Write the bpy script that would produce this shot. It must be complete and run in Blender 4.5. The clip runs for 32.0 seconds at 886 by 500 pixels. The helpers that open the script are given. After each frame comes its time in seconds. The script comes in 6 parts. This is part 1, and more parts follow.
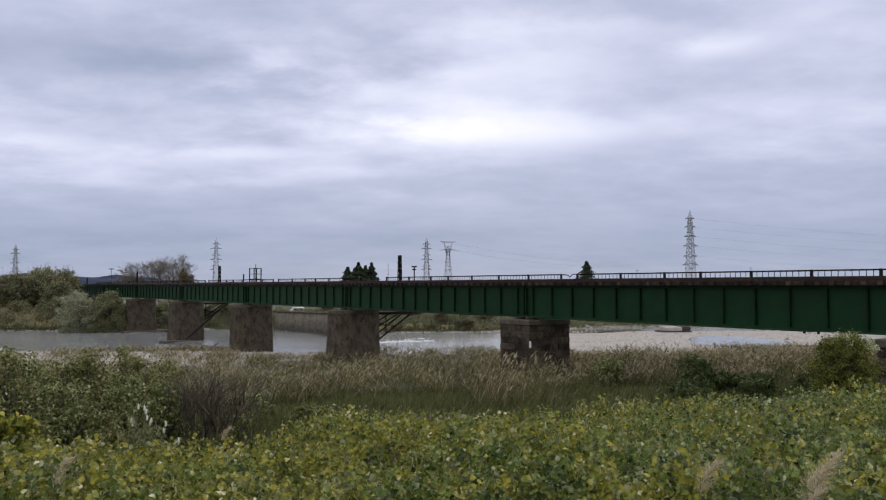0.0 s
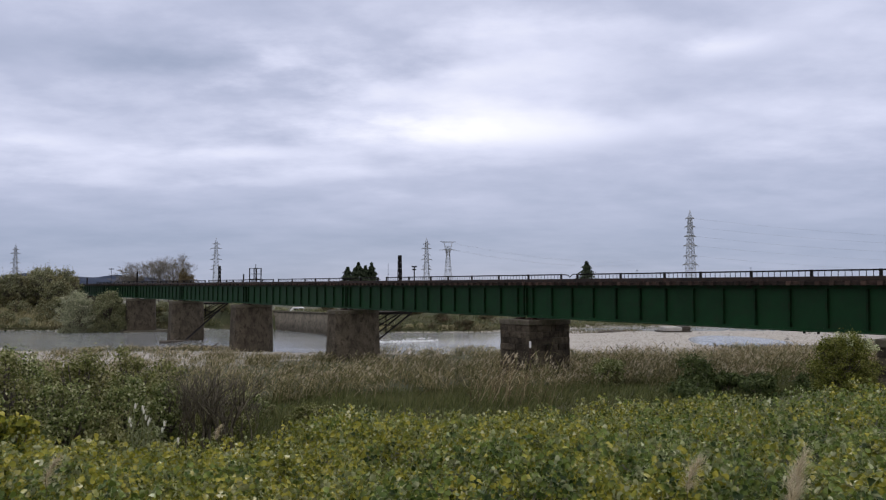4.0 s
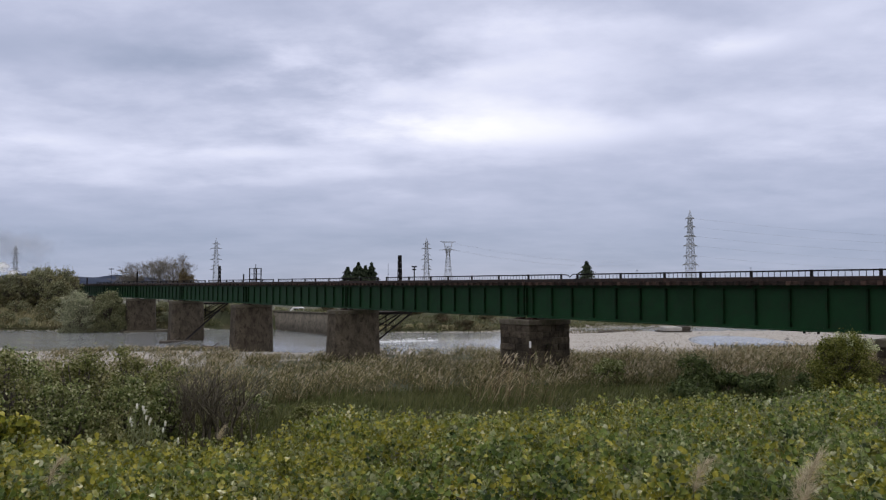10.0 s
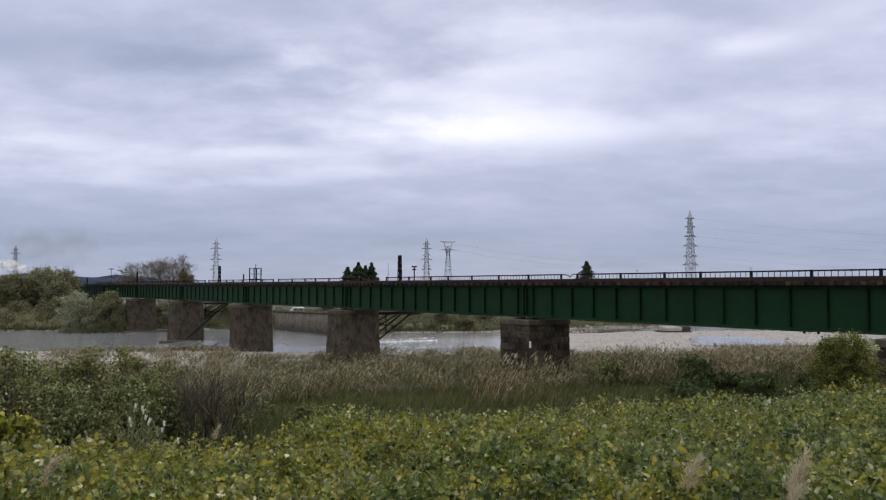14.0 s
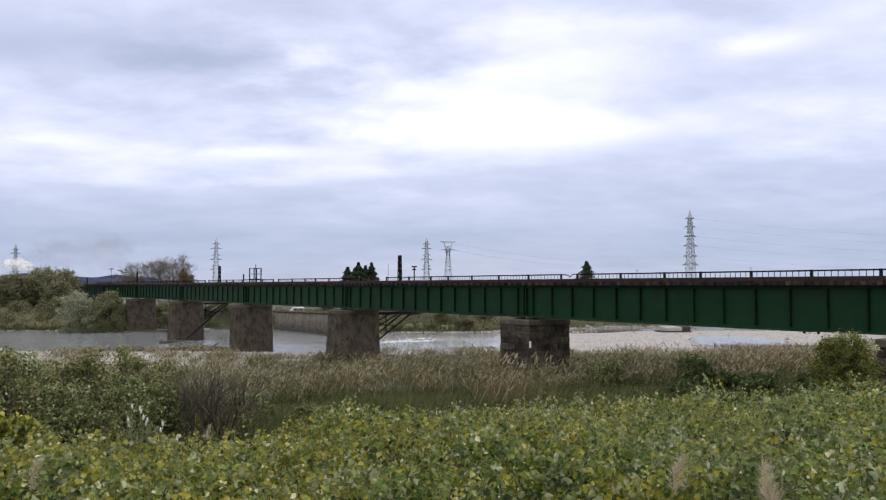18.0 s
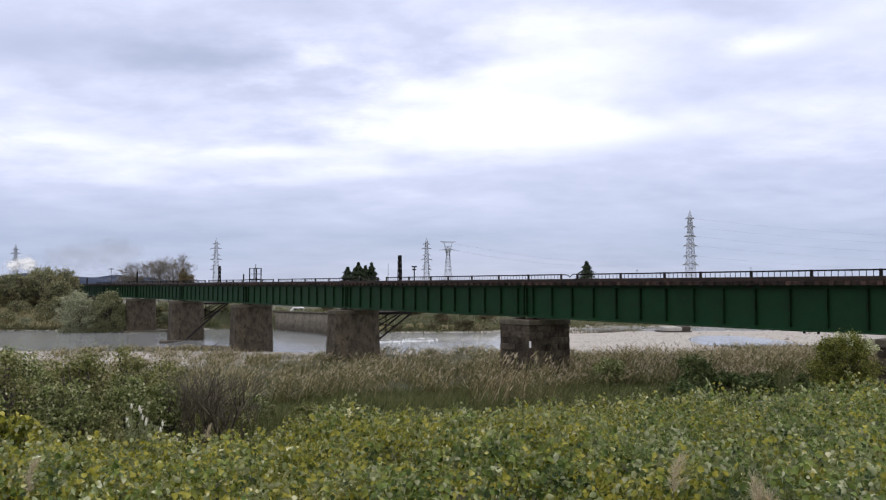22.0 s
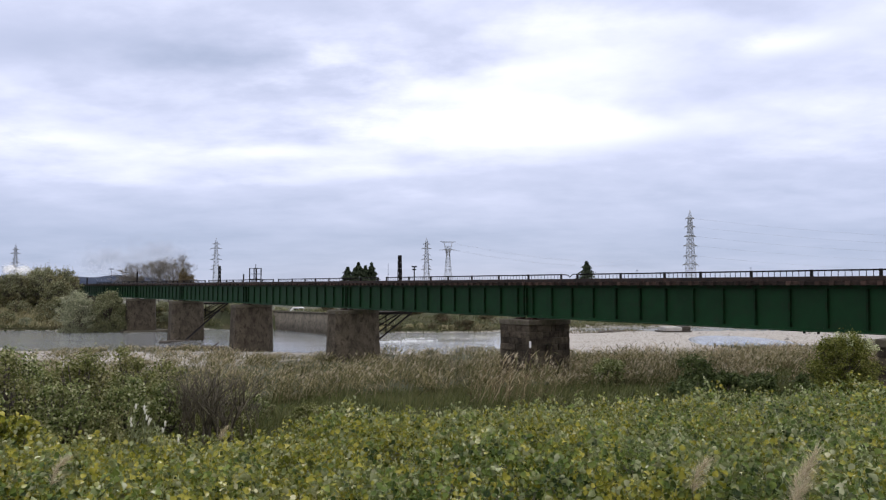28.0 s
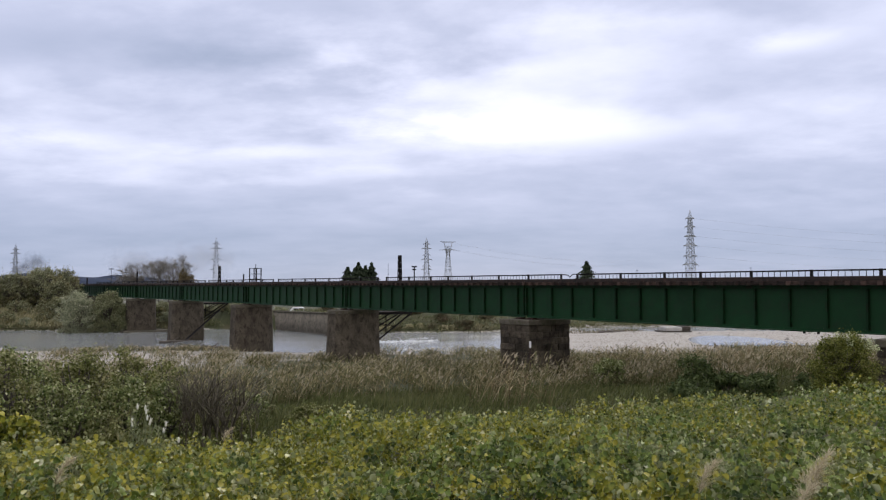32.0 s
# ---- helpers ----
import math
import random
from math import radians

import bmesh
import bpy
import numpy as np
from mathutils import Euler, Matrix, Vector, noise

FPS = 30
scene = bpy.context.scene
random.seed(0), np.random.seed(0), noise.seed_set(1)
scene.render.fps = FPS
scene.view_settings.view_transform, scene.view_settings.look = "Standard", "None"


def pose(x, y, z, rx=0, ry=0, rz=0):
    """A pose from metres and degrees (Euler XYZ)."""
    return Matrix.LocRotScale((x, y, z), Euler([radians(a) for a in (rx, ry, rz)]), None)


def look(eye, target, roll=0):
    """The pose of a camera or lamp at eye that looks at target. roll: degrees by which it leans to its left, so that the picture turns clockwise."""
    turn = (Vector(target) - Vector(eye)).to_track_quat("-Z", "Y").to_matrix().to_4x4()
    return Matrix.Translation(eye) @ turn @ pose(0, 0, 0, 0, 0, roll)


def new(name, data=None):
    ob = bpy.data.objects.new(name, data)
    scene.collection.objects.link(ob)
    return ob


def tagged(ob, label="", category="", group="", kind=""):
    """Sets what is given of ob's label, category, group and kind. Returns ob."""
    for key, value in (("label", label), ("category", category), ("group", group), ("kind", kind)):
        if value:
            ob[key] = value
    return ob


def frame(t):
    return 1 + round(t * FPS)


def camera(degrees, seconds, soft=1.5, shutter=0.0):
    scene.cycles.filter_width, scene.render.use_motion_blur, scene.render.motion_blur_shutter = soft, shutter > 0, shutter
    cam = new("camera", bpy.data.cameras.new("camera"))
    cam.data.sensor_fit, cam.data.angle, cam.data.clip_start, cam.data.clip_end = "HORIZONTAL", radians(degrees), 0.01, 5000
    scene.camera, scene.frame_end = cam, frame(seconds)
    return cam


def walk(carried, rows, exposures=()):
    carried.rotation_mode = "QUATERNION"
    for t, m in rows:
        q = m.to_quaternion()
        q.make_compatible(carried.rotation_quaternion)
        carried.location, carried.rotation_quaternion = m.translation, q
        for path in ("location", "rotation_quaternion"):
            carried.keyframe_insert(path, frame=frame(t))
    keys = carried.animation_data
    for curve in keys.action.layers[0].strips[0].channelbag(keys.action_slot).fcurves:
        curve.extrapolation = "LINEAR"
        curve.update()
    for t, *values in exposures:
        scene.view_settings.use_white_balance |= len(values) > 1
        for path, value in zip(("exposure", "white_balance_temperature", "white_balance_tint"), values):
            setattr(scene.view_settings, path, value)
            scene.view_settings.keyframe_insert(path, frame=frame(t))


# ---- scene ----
EYE = 6.93            # lens height over the river, metres
SWING = radians(35.07)   # the bridge runs this far to the left of the view
SP, CP = math.sin(SWING), math.cos(SWING)
cam = camera(58.5, 32.0, soft=1.2)
STILL = pose(0, 0, EYE, 92.577, 0, 0)
walk(cam, [(0.0, STILL), (32.0, STILL)],
     exposures=[(0.0, 0.02), (5.0, 0.02), (8.0, 0.0), (15.0, 0.02), (17.0, 0.2), (18.5, 0.39), (30.8, 0.39), (32.0, 0.24)])


def bank(t, w, z=0.0):
    """Place from the distance t out over the river (along the bridge) and w along the levee."""
    return (-t * SP + w * CP, t * CP + w * SP, z)


# ---------------------------------------------------------------- light
SUN_AZ, SUN_EL = radians(2.0), radians(22.0)
world = bpy.data.worlds.new("overcast_sky")
scene.world = world
world.use_nodes = True
wn = world.node_tree
sky = wn.nodes.new("ShaderNodeTexSky")
sky.sky_type, sky.sun_disc = "NISHITA", False
sky.sun_elevation, sky.sun_rotation = SUN_EL, SUN_AZ
sky.dust_density, sky.air_density = 0.2, 0.7
wn.nodes["Background"].inputs[1].default_value = 0.05
wn.links.new(sky.outputs[0], wn.nodes["Background"].inputs[0])
sun = new("sun", bpy.data.lights.new("sun", "SUN"))
sun.data.energy, sun.data.angle, sun.data.color = 5.0, radians(25), (1.0, 0.93, 0.82)
sun.matrix_world = look((0, 0, 50), (-math.sin(SUN_AZ) * 50, -math.cos(SUN_AZ) * 50, 50 - 50 * math.tan(SUN_EL)))


# ---------------------------------------------------------------- materials
def tree_of(name):
    m = bpy.data.materials.new(name)
    m.use_nodes = True
    nt = m.node_tree
    return m, nt, nt.nodes["Principled BSDF"]


def ramp(nt, source, stops):
    r = nt.nodes.new("ShaderNodeValToRGB")
    els = r.color_ramp.elements
    while len(els) < len(stops):
        els.new(0.5)
    for e, (p, c) in zip(els, stops):
        e.position = p
        e.color = (*c, 1)
    nt.links.new(source, r.inputs[0])
    return r.outputs[0]


def noise_of(nt, coord, scale, detail=4.0, rough=0.6, stretch=None):
    n = nt.nodes.new("ShaderNodeTexNoise")
    n.inputs["Scale"].default_value, n.inputs["Detail"].default_value = scale, detail
    n.inputs["Roughness"].default_value = rough
    if stretch:
        mp = nt.nodes.new("ShaderNodeMapping")
        mp.inputs["Scale"].default_value = stretch
        nt.links.new(coord, mp.inputs[0])
        coord = mp.outputs[0]
    nt.links.new(coord, n.inputs["Vector"])
    return n.outputs["Fac"]


def mix_col(nt, fac, a, b, how="MIX"):
    m = nt.nodes.new("ShaderNodeMix")
    m.data_type, m.blend_type = "RGBA", how
    for sock, v in ((m.inputs[0], fac), (m.inputs[6], a), (m.inputs[7], b)):
        if hasattr(v, "is_linked"):
            nt.links.new(v, sock)
        elif isinstance(v, (int, float)):
            sock.default_value = v
        else:
            sock.default_value = (*v, 1)
    return m.outputs[2]


def math_of(nt, op, a, b=0.0, c=None):
    m = nt.nodes.new("ShaderNodeMath")
    m.operation = op
    for sock, v in zip(m.inputs, (a, b, c)):
        if v is None:
            continue
        if hasattr(v, "is_linked"):
            nt.links.new(v, sock)
        else:
            sock.default_value = v
    return m.outputs[0]


def coords(nt, kind="Object"):
    return nt.nodes.new("ShaderNodeTexCoord").outputs[kind]


def relief(nt, bsdf, height, strength=0.4, distance=0.02):
    b = nt.nodes.new("ShaderNodeBump")
    b.inputs["Strength"].default_value, b.inputs["Distance"].default_value = strength, distance
    nt.links.new(height, b.inputs["Height"])
    nt.links.new(b.outputs[0], bsdf.inputs["Normal"])


def surface(name, dark, light, scale=3.0, fine=40.0, rough=0.8, metal=0.0, bump=0.3, depth=0.01, vary=0.0, stain=None, stretch=None, kind="Object"):
    """A worn surface: two tones by coarse noise, fine grain, stains, relief."""
    m, nt, b = tree_of(name)
    co = coords(nt, kind)
    coarse = noise_of(nt, co, scale, 5.0, 0.65, stretch)
    grain = noise_of(nt, co, fine, 3.0, 0.7)
    col = ramp(nt, coarse, [(0.3, dark), (0.7, light)])
    g = ramp(nt, grain, [(0.25, (0.72, 0.72, 0.72)), (0.75, (1.2, 1.2, 1.2))])
    col = mix_col(nt, 1.0, col, g, "MULTIPLY")
    if stain:
        sm = ramp(nt, noise_of(nt, co, scale * 2.3, 6.0, 0.7, stretch), [(0.5, (0, 0, 0)), (0.68, (1, 1, 1))])
        col = mix_col(nt, sm, col, stain)
    if vary:
        info = nt.nodes.new("ShaderNodeObjectInfo")
        v = ramp(nt, info.outputs["Random"], [(0.0, (1 - vary,) * 3), (1.0, (1 + vary,) * 3)])
        col = mix_col(nt, 1.0, col, v, "MULTIPLY")
    nt.links.new(col, b.inputs["Base Color"])
    b.inputs["Roughness"].default_value, b.inputs["Metallic"].default_value = rough, metal
    relief(nt, b, math_of(nt, "ADD", coarse, math_of(nt, "MULTIPLY", grain, 0.5)), bump, depth)
    return m


def foliage(name, tones, patch=0.35, patch_tones=None, rough=0.6, trans=0.25, spec=0.2):
    """Leaves: every blade its own tone, with patches of another tone over the plant."""
    m, nt, b = tree_of(name)
    geo = nt.nodes.new("ShaderNodeNewGeometry")
    stops = [(i / max(1, len(tones) - 1), c) for i, c in enumerate(tones)]
    col = ramp(nt, geo.outputs["Random Per Island"], stops)
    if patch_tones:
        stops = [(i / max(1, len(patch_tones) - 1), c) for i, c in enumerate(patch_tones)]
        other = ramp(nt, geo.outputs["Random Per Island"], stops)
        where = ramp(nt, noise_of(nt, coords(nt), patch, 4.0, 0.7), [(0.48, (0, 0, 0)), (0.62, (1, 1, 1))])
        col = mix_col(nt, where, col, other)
    nt.links.new(col, b.inputs["Base Color"])
    b.inputs["Roughness"].default_value = rough
    b.inputs["Specular IOR Level"].default_value = spec
    tr = nt.nodes.new("ShaderNodeBsdfTranslucent")
    nt.links.new(col, tr.inputs[0])
    mx = nt.nodes.new("ShaderNodeMixShader")
    mx.inputs[0].default_value = trans
    nt.links.new(b.outputs[0], mx.inputs[1])
    nt.links.new(tr.outputs[0], mx.inputs[2])
    nt.links.new(mx.outputs[0], nt.nodes["Material Output"].inputs[0])
    return m


GREEN_PAINT = surface("green_paint", (0.002, 0.024, 0.006), (0.004, 0.041, 0.011), 0.7, 25, 0.65, 0, 0.15, 0.004, 0.12, (0.007, 0.026, 0.009))
GREEN_DARK = surface("green_paint_worn", (0.003, 0.018, 0.006), (0.006, 0.030, 0.010), 1.5, 30, 0.6, 0, 0.2, 0.004, 0.2, (0.018, 0.013, 0.008))
RUST = surface("rusted_steel", (0.020, 0.009, 0.007), (0.055, 0.022, 0.015), 3, 40, 0.85, 0.1, 0.4, 0.006, 0.25)
TIMBER = surface("weathered_sleeper_timber", (0.018, 0.010, 0.008), (0.065, 0.036, 0.028), 4, 35, 0.9, 0, 0.5, 0.01, 0.6)
EDGE_TIMBER = surface("tarred_edge_timber", (0.008, 0.006, 0.006), (0.034, 0.020, 0.016), 1.6, 30, 0.9, 0, 0.5, 0.01, 0.0, (0.05, 0.026, 0.02))
RAIL_STEEL = surface("rail_steel", (0.06, 0.035, 0.025), (0.11, 0.065, 0.05), 5, 50, 0.5, 0.7)
DARK_STEEL = surface("dark_painted_steel", (0.008, 0.007, 0.008), (0.020, 0.017, 0.016), 4, 40, 0.65, 0.1, vary=0.2)
# lightened: haze before the far pylons is put into the steel colour
GALV_HAZED = surface("galvanised_steel_hazed", (0.30, 0.31, 0.33), (0.44, 0.45, 0.47), 0.4, 6, 0.6, 0.2)
PIER_CONC = surface("weathered_pier_concrete", (0.042, 0.034, 0.025), (0.122, 0.100, 0.074), 1.3, 7, 0.92, 0, 0.7, 0.05, 0.2, (0.026, 0.021, 0.015), (1.0, 1.0, 0.7))
CAP_CONC = surface("mossy_cap_concrete", (0.056, 0.046, 0.033), (0.128, 0.109, 0.08), 1.6, 12, 0.9, 0, 0.5, 0.02, 0, (0.055, 0.055, 0.024))
STONE = surface("pier_stone", (0.022, 0.018, 0.013), (0.108, 0.087, 0.065), 1.4, 10, 0.92, 0, 0.7, 0.04, 0.42, (0.03, 0.023, 0.016))
MORTAR = surface("stone_joint_mortar", (0.035, 0.029, 0.023), (0.08, 0.067, 0.054), 2, 20, 0.95)
REVET = surface("river_wall_stone", (0.09, 0.077, 0.06), (0.18, 0.155, 0.122), 0.9, 5, 0.95, 0, 0.6, 0.08, 0.2, (0.055, 0.05, 0.034))
BARK = surface("bark", (0.06, 0.05, 0.043), (0.15, 0.125, 0.105), 3, 20, 0.95, 0, 0.6, 0.02)
PALE_CONC = surface("pale_concrete", (0.36, 0.34, 0.32), (0.5, 0.48, 0.45), 0.8, 12, 0.9, 0, 0.3)
CAR_WHITE = surface("white_car_paint", (0.72, 0.73, 0.74), (0.82, 0.82, 0.83), 0.5, 5, 0.3, 0, 0.0)
GLASS_DARK = surface("dark_car_glass", (0.02, 0.022, 0.025), (0.03, 0.032, 0.036), 1, 4, 0.1, 0, 0.0)
TYRE = surface("tyre_rubber", (0.02, 0.02, 0.02), (0.035, 0.035, 0.035), 6, 40, 0.9)

def vine_leaf(name):
    """Vine leaves: each its own green, turning yellow and russet in patches over the mat."""
    m, nt, b = tree_of(name)
    geo = nt.nodes.new("ShaderNodeNewGeometry")
    each, where = geo.outputs["Random Per Island"], geo.outputs["Position"]
    # leaves of a clump share a tone, which also paints clump light and shade
    clump_tone = math_of(nt, "MULTIPLY", math_of(nt, "SUBTRACT", noise_of(nt, where, 2.2, 3.0, 0.6), 0.5), 2.5)
    each = math_of(nt, "ADD", math_of(nt, "ADD", math_of(nt, "MULTIPLY", each, 0.52), 0.19), clump_tone)
    # the palest stops also stand in for sky sheen on the leaves
    green = ramp(nt, each, [(0.0, (0.026, 0.048, 0.012)), (0.3, (0.095, 0.142, 0.030)), (0.58, (0.17, 0.225, 0.048)), (0.78, (0.27, 0.33, 0.09)), (0.9, (0.40, 0.45, 0.20)), (1.0, (0.76, 0.78, 0.58))])
    yellow = ramp(nt, each, [(0.0, (0.055, 0.065, 0.012)), (0.3, (0.17, 0.19, 0.026)), (0.58, (0.34, 0.315, 0.042)), (0.78, (0.44, 0.39, 0.068)), (0.9, (0.52, 0.48, 0.17)), (1.0, (0.76, 0.73, 0.50))])
    russet = ramp(nt, each, [(0.0, (0.05, 0.035, 0.014)), (0.5, (0.19, 0.12, 0.035)), (1.0, (0.36, 0.25, 0.10))])
    # the turn is furthest on towards the upstream end of the mat and down the slope
    sep = nt.nodes.new("ShaderNodeSeparateXYZ")
    nt.links.new(where, sep.inputs[0])
    side = nt.nodes.new("ShaderNodeMapRange")
    for sock, v in zip(side.inputs[1:5], (-5.0, 9.0, 0.12, -0.01)):
        sock.default_value = v
    nt.links.new(sep.outputs["X"], side.inputs[0])
    brow = nt.nodes.new("ShaderNodeMapRange")
    for sock, v in zip(brow.inputs[1:5], (7.0, 17.0, -0.05, 0.03)):
        sock.default_value = v
    nt.links.new(sep.outputs["Y"], brow.inputs[0])
    turn = math_of(nt, "ADD", math_of(nt, "ADD", noise_of(nt, where, 0.75, 4.0, 0.65), side.outputs[0]), brow.outputs[0])
    turn = math_of(nt, "ADD", turn, math_of(nt, "MULTIPLY", math_of(nt, "SUBTRACT", each, 0.5), 0.10))
    col = mix_col(nt, ramp(nt, turn, [(0.50, (0, 0, 0)), (0.57, (1, 1, 1))]), green, yellow)
    dry = noise_of(nt, where, 1.3, 3.0, 0.6, (1, 1, 0.5))
    col = mix_col(nt, ramp(nt, dry, [(0.66, (0, 0, 0)), (0.74, (0.8, 0.8, 0.8))]), col, russet)
    nt.links.new(col, b.inputs["Base Color"])
    b.inputs["Roughness"].default_value, b.inputs["Specular IOR Level"].default_value = 0.5, 0.2
    tr = nt.nodes.new("ShaderNodeBsdfTranslucent")
    nt.links.new(col, tr.inputs[0])
    mx = nt.nodes.new("ShaderNodeMixShader")
    mx.inputs[0].default_value = 0.32
    nt.links.new(b.outputs[0], mx.inputs[1])
    nt.links.new(tr.outputs[0], mx.inputs[2])
    nt.links.new(mx.outputs[0], nt.nodes["Material Output"].inputs[0])
    return m


VINE_LEAF = vine_leaf("vine_leaves")
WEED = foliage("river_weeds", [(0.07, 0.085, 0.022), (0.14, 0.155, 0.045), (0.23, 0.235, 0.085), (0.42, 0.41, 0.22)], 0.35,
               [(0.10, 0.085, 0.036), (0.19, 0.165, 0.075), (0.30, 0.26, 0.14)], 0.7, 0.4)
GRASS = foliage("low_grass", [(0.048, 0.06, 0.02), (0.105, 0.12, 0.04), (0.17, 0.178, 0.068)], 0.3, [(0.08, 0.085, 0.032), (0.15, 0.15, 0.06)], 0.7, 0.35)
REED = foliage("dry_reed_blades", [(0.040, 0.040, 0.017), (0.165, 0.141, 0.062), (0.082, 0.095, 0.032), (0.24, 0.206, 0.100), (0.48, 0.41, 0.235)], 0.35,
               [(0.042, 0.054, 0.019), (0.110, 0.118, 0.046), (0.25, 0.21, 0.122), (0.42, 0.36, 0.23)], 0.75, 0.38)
PALE_STALK = foliage("pale_stalk_leaves", [(0.15, 0.17, 0.08), (0.30, 0.32, 0.18)], 1, None, 0.7, 0.35)
PLUME = foliage("silver_seed_plumes", [(0.46, 0.39, 0.26), (0.66, 0.58, 0.42)], 1, None, 0.85, 0.45)
DARK_LEAF = foliage("dark_shrub_leaves", [(0.03, 0.048, 0.014), (0.07, 0.095, 0.028), (0.13, 0.16, 0.06)], 1.5, None, 0.55)
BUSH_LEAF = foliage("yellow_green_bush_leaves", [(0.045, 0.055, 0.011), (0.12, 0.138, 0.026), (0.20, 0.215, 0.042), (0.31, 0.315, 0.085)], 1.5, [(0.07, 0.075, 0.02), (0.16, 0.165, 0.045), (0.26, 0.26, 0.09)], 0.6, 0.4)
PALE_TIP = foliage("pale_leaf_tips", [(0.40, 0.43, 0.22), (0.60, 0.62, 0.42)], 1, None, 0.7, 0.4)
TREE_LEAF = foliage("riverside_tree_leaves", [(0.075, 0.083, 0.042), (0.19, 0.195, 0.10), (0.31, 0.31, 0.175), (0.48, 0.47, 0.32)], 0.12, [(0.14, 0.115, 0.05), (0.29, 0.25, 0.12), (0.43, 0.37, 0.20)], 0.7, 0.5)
WILLOW_LEAF = foliage("grey_willow_leaves", [(0.22, 0.235, 0.14), (0.37, 0.38, 0.25), (0.56, 0.56, 0.41)], 0.5, None, 0.7, 0.5)
OLIVE_LEAF = foliage("olive_willow_leaves", [(0.14, 0.15, 0.075), (0.26, 0.27, 0.145), (0.42, 0.42, 0.26)], 0.5, None, 0.7, 0.5)
FIR_LEAF = foliage("conifer_needles", [(0.032, 0.046, 0.028), (0.075, 0.095, 0.055)], 1, None, 0.8, 0.1)
BROWN_LEAF = foliage("autumn_brown_leaves", [(0.10, 0.078, 0.045), (0.20, 0.155, 0.085)], 1, None, 0.8)
TWIG = foliage("bare_twigs", [(0.15, 0.135, 0.115), (0.26, 0.235, 0.205)], 1, None, 0.9, 0.0)
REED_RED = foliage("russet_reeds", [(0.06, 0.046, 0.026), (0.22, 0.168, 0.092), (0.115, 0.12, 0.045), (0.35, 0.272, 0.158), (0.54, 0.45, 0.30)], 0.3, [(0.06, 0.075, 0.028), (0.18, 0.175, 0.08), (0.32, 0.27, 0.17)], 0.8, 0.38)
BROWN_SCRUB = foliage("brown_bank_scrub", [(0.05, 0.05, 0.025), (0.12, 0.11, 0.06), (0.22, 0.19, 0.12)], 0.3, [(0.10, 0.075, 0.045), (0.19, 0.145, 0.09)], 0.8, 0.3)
SHRUB_TWIG = foliage("dark_shrub_twigs", [(0.07, 0.061, 0.046), (0.16, 0.138, 0.10)], 1, None, 0.9, 0.0)
for paint, shine in ((GREEN_PAINT, 0.22), (GREEN_DARK, 0.12), (PIER_CONC, 0.2), (STONE, 0.2), (DARK_STEEL, 0.15)):
    paint.node_tree.nodes["Principled BSDF"].inputs["Specular IOR Level"].default_value = shine


# ---------------------------------------------------------------- mesh tools
def raw(name, verts, faces, material, parent=None, label="", smooth=False):
    """One mesh object from arrays of corners and quads (or triangles)."""
    me = bpy.data.meshes.new(name)
    verts = np.asarray(verts, dtype=np.float32).reshape(-1, 3)
    faces = np.asarray(faces, dtype=np.int32)
    n, k = faces.shape
    me.vertices.add(len(verts))
    me.vertices.foreach_set("co", verts.ravel())
    me.loops.add(n * k)
    me.loops.foreach_set("vertex_index", faces.ravel())
    me.polygons.add(n)
    me.polygons.foreach_set("loop_start", np.arange(0, n * k, k, dtype=np.int32))
    if smooth:
        me.polygons.foreach_set("use_smooth", np.ones(n, dtype=bool))
    me.update(calc_edges=True)
    me.materials.append(material)
    ob = new(name, me)
    ob.parent = parent
    return tagged(ob, label)


def part(name, bm, material, parent=None, label="", smooth=False):
    me = bpy.data.meshes.new(name)
    bm.to_mesh(me)
    bm.free()
    me.materials.append(material)
    if smooth:
        for p in me.polygons:
            p.use_smooth = True
    ob = new(name, me)
    ob.parent = parent
    return tagged(ob, label)


def share(name, mesh, parent, m):
    ob = new(name, mesh)
    ob.parent = parent
    ob.matrix_basis = m
    return ob


def thing(name, m, label, category, group="", kind=""):
    ob = new(name)
    ob.empty_display_size = 0.3
    ob.matrix_basis = m
    return tagged(ob, label, category, group, kind)


def add_box(bm, x0, x1, y0, y1, z0, z1, bevel=0.0):
    vs = bmesh.ops.create_cube(bm, size=1.0)["verts"]
    for v in vs:
        v.co = Vector(((x0 + x1) / 2 + v.co.x * (x1 - x0), (y0 + y1) / 2 + v.co.y * (y1 - y0), (z0 + z1) / 2 + v.co.z * (z1 - z0)))
    if bevel:
        es = list({e for v in vs for e in v.link_edges})
        bmesh.ops.bevel(bm, geom=es, offset=bevel, segments=1, affect="EDGES")
    return bm


def box(x0, x1, y0, y1, z0, z1, bevel=0.0):
    return add_box(bmesh.new(), x0, x1, y0, y1, z0, z1, bevel)


def add_rod(bm, a, b, r0, r1=None, sides=6):
    a, b = Vector(a), Vector(b)
    d = b - a
    m = Matrix.Translation((a + b) / 2) @ d.to_track_quat("Z", "Y").to_matrix().to_4x4()
    bmesh.ops.create_cone(bm, cap_ends=True, segments=sides, radius1=r0, radius2=r0 if r1 is None else r1, depth=d.length, matrix=m)
    return bm


def rod(a, b, r0, r1=None, sides=6):
    return add_rod(bmesh.new(), a, b, r0, r1, sides)


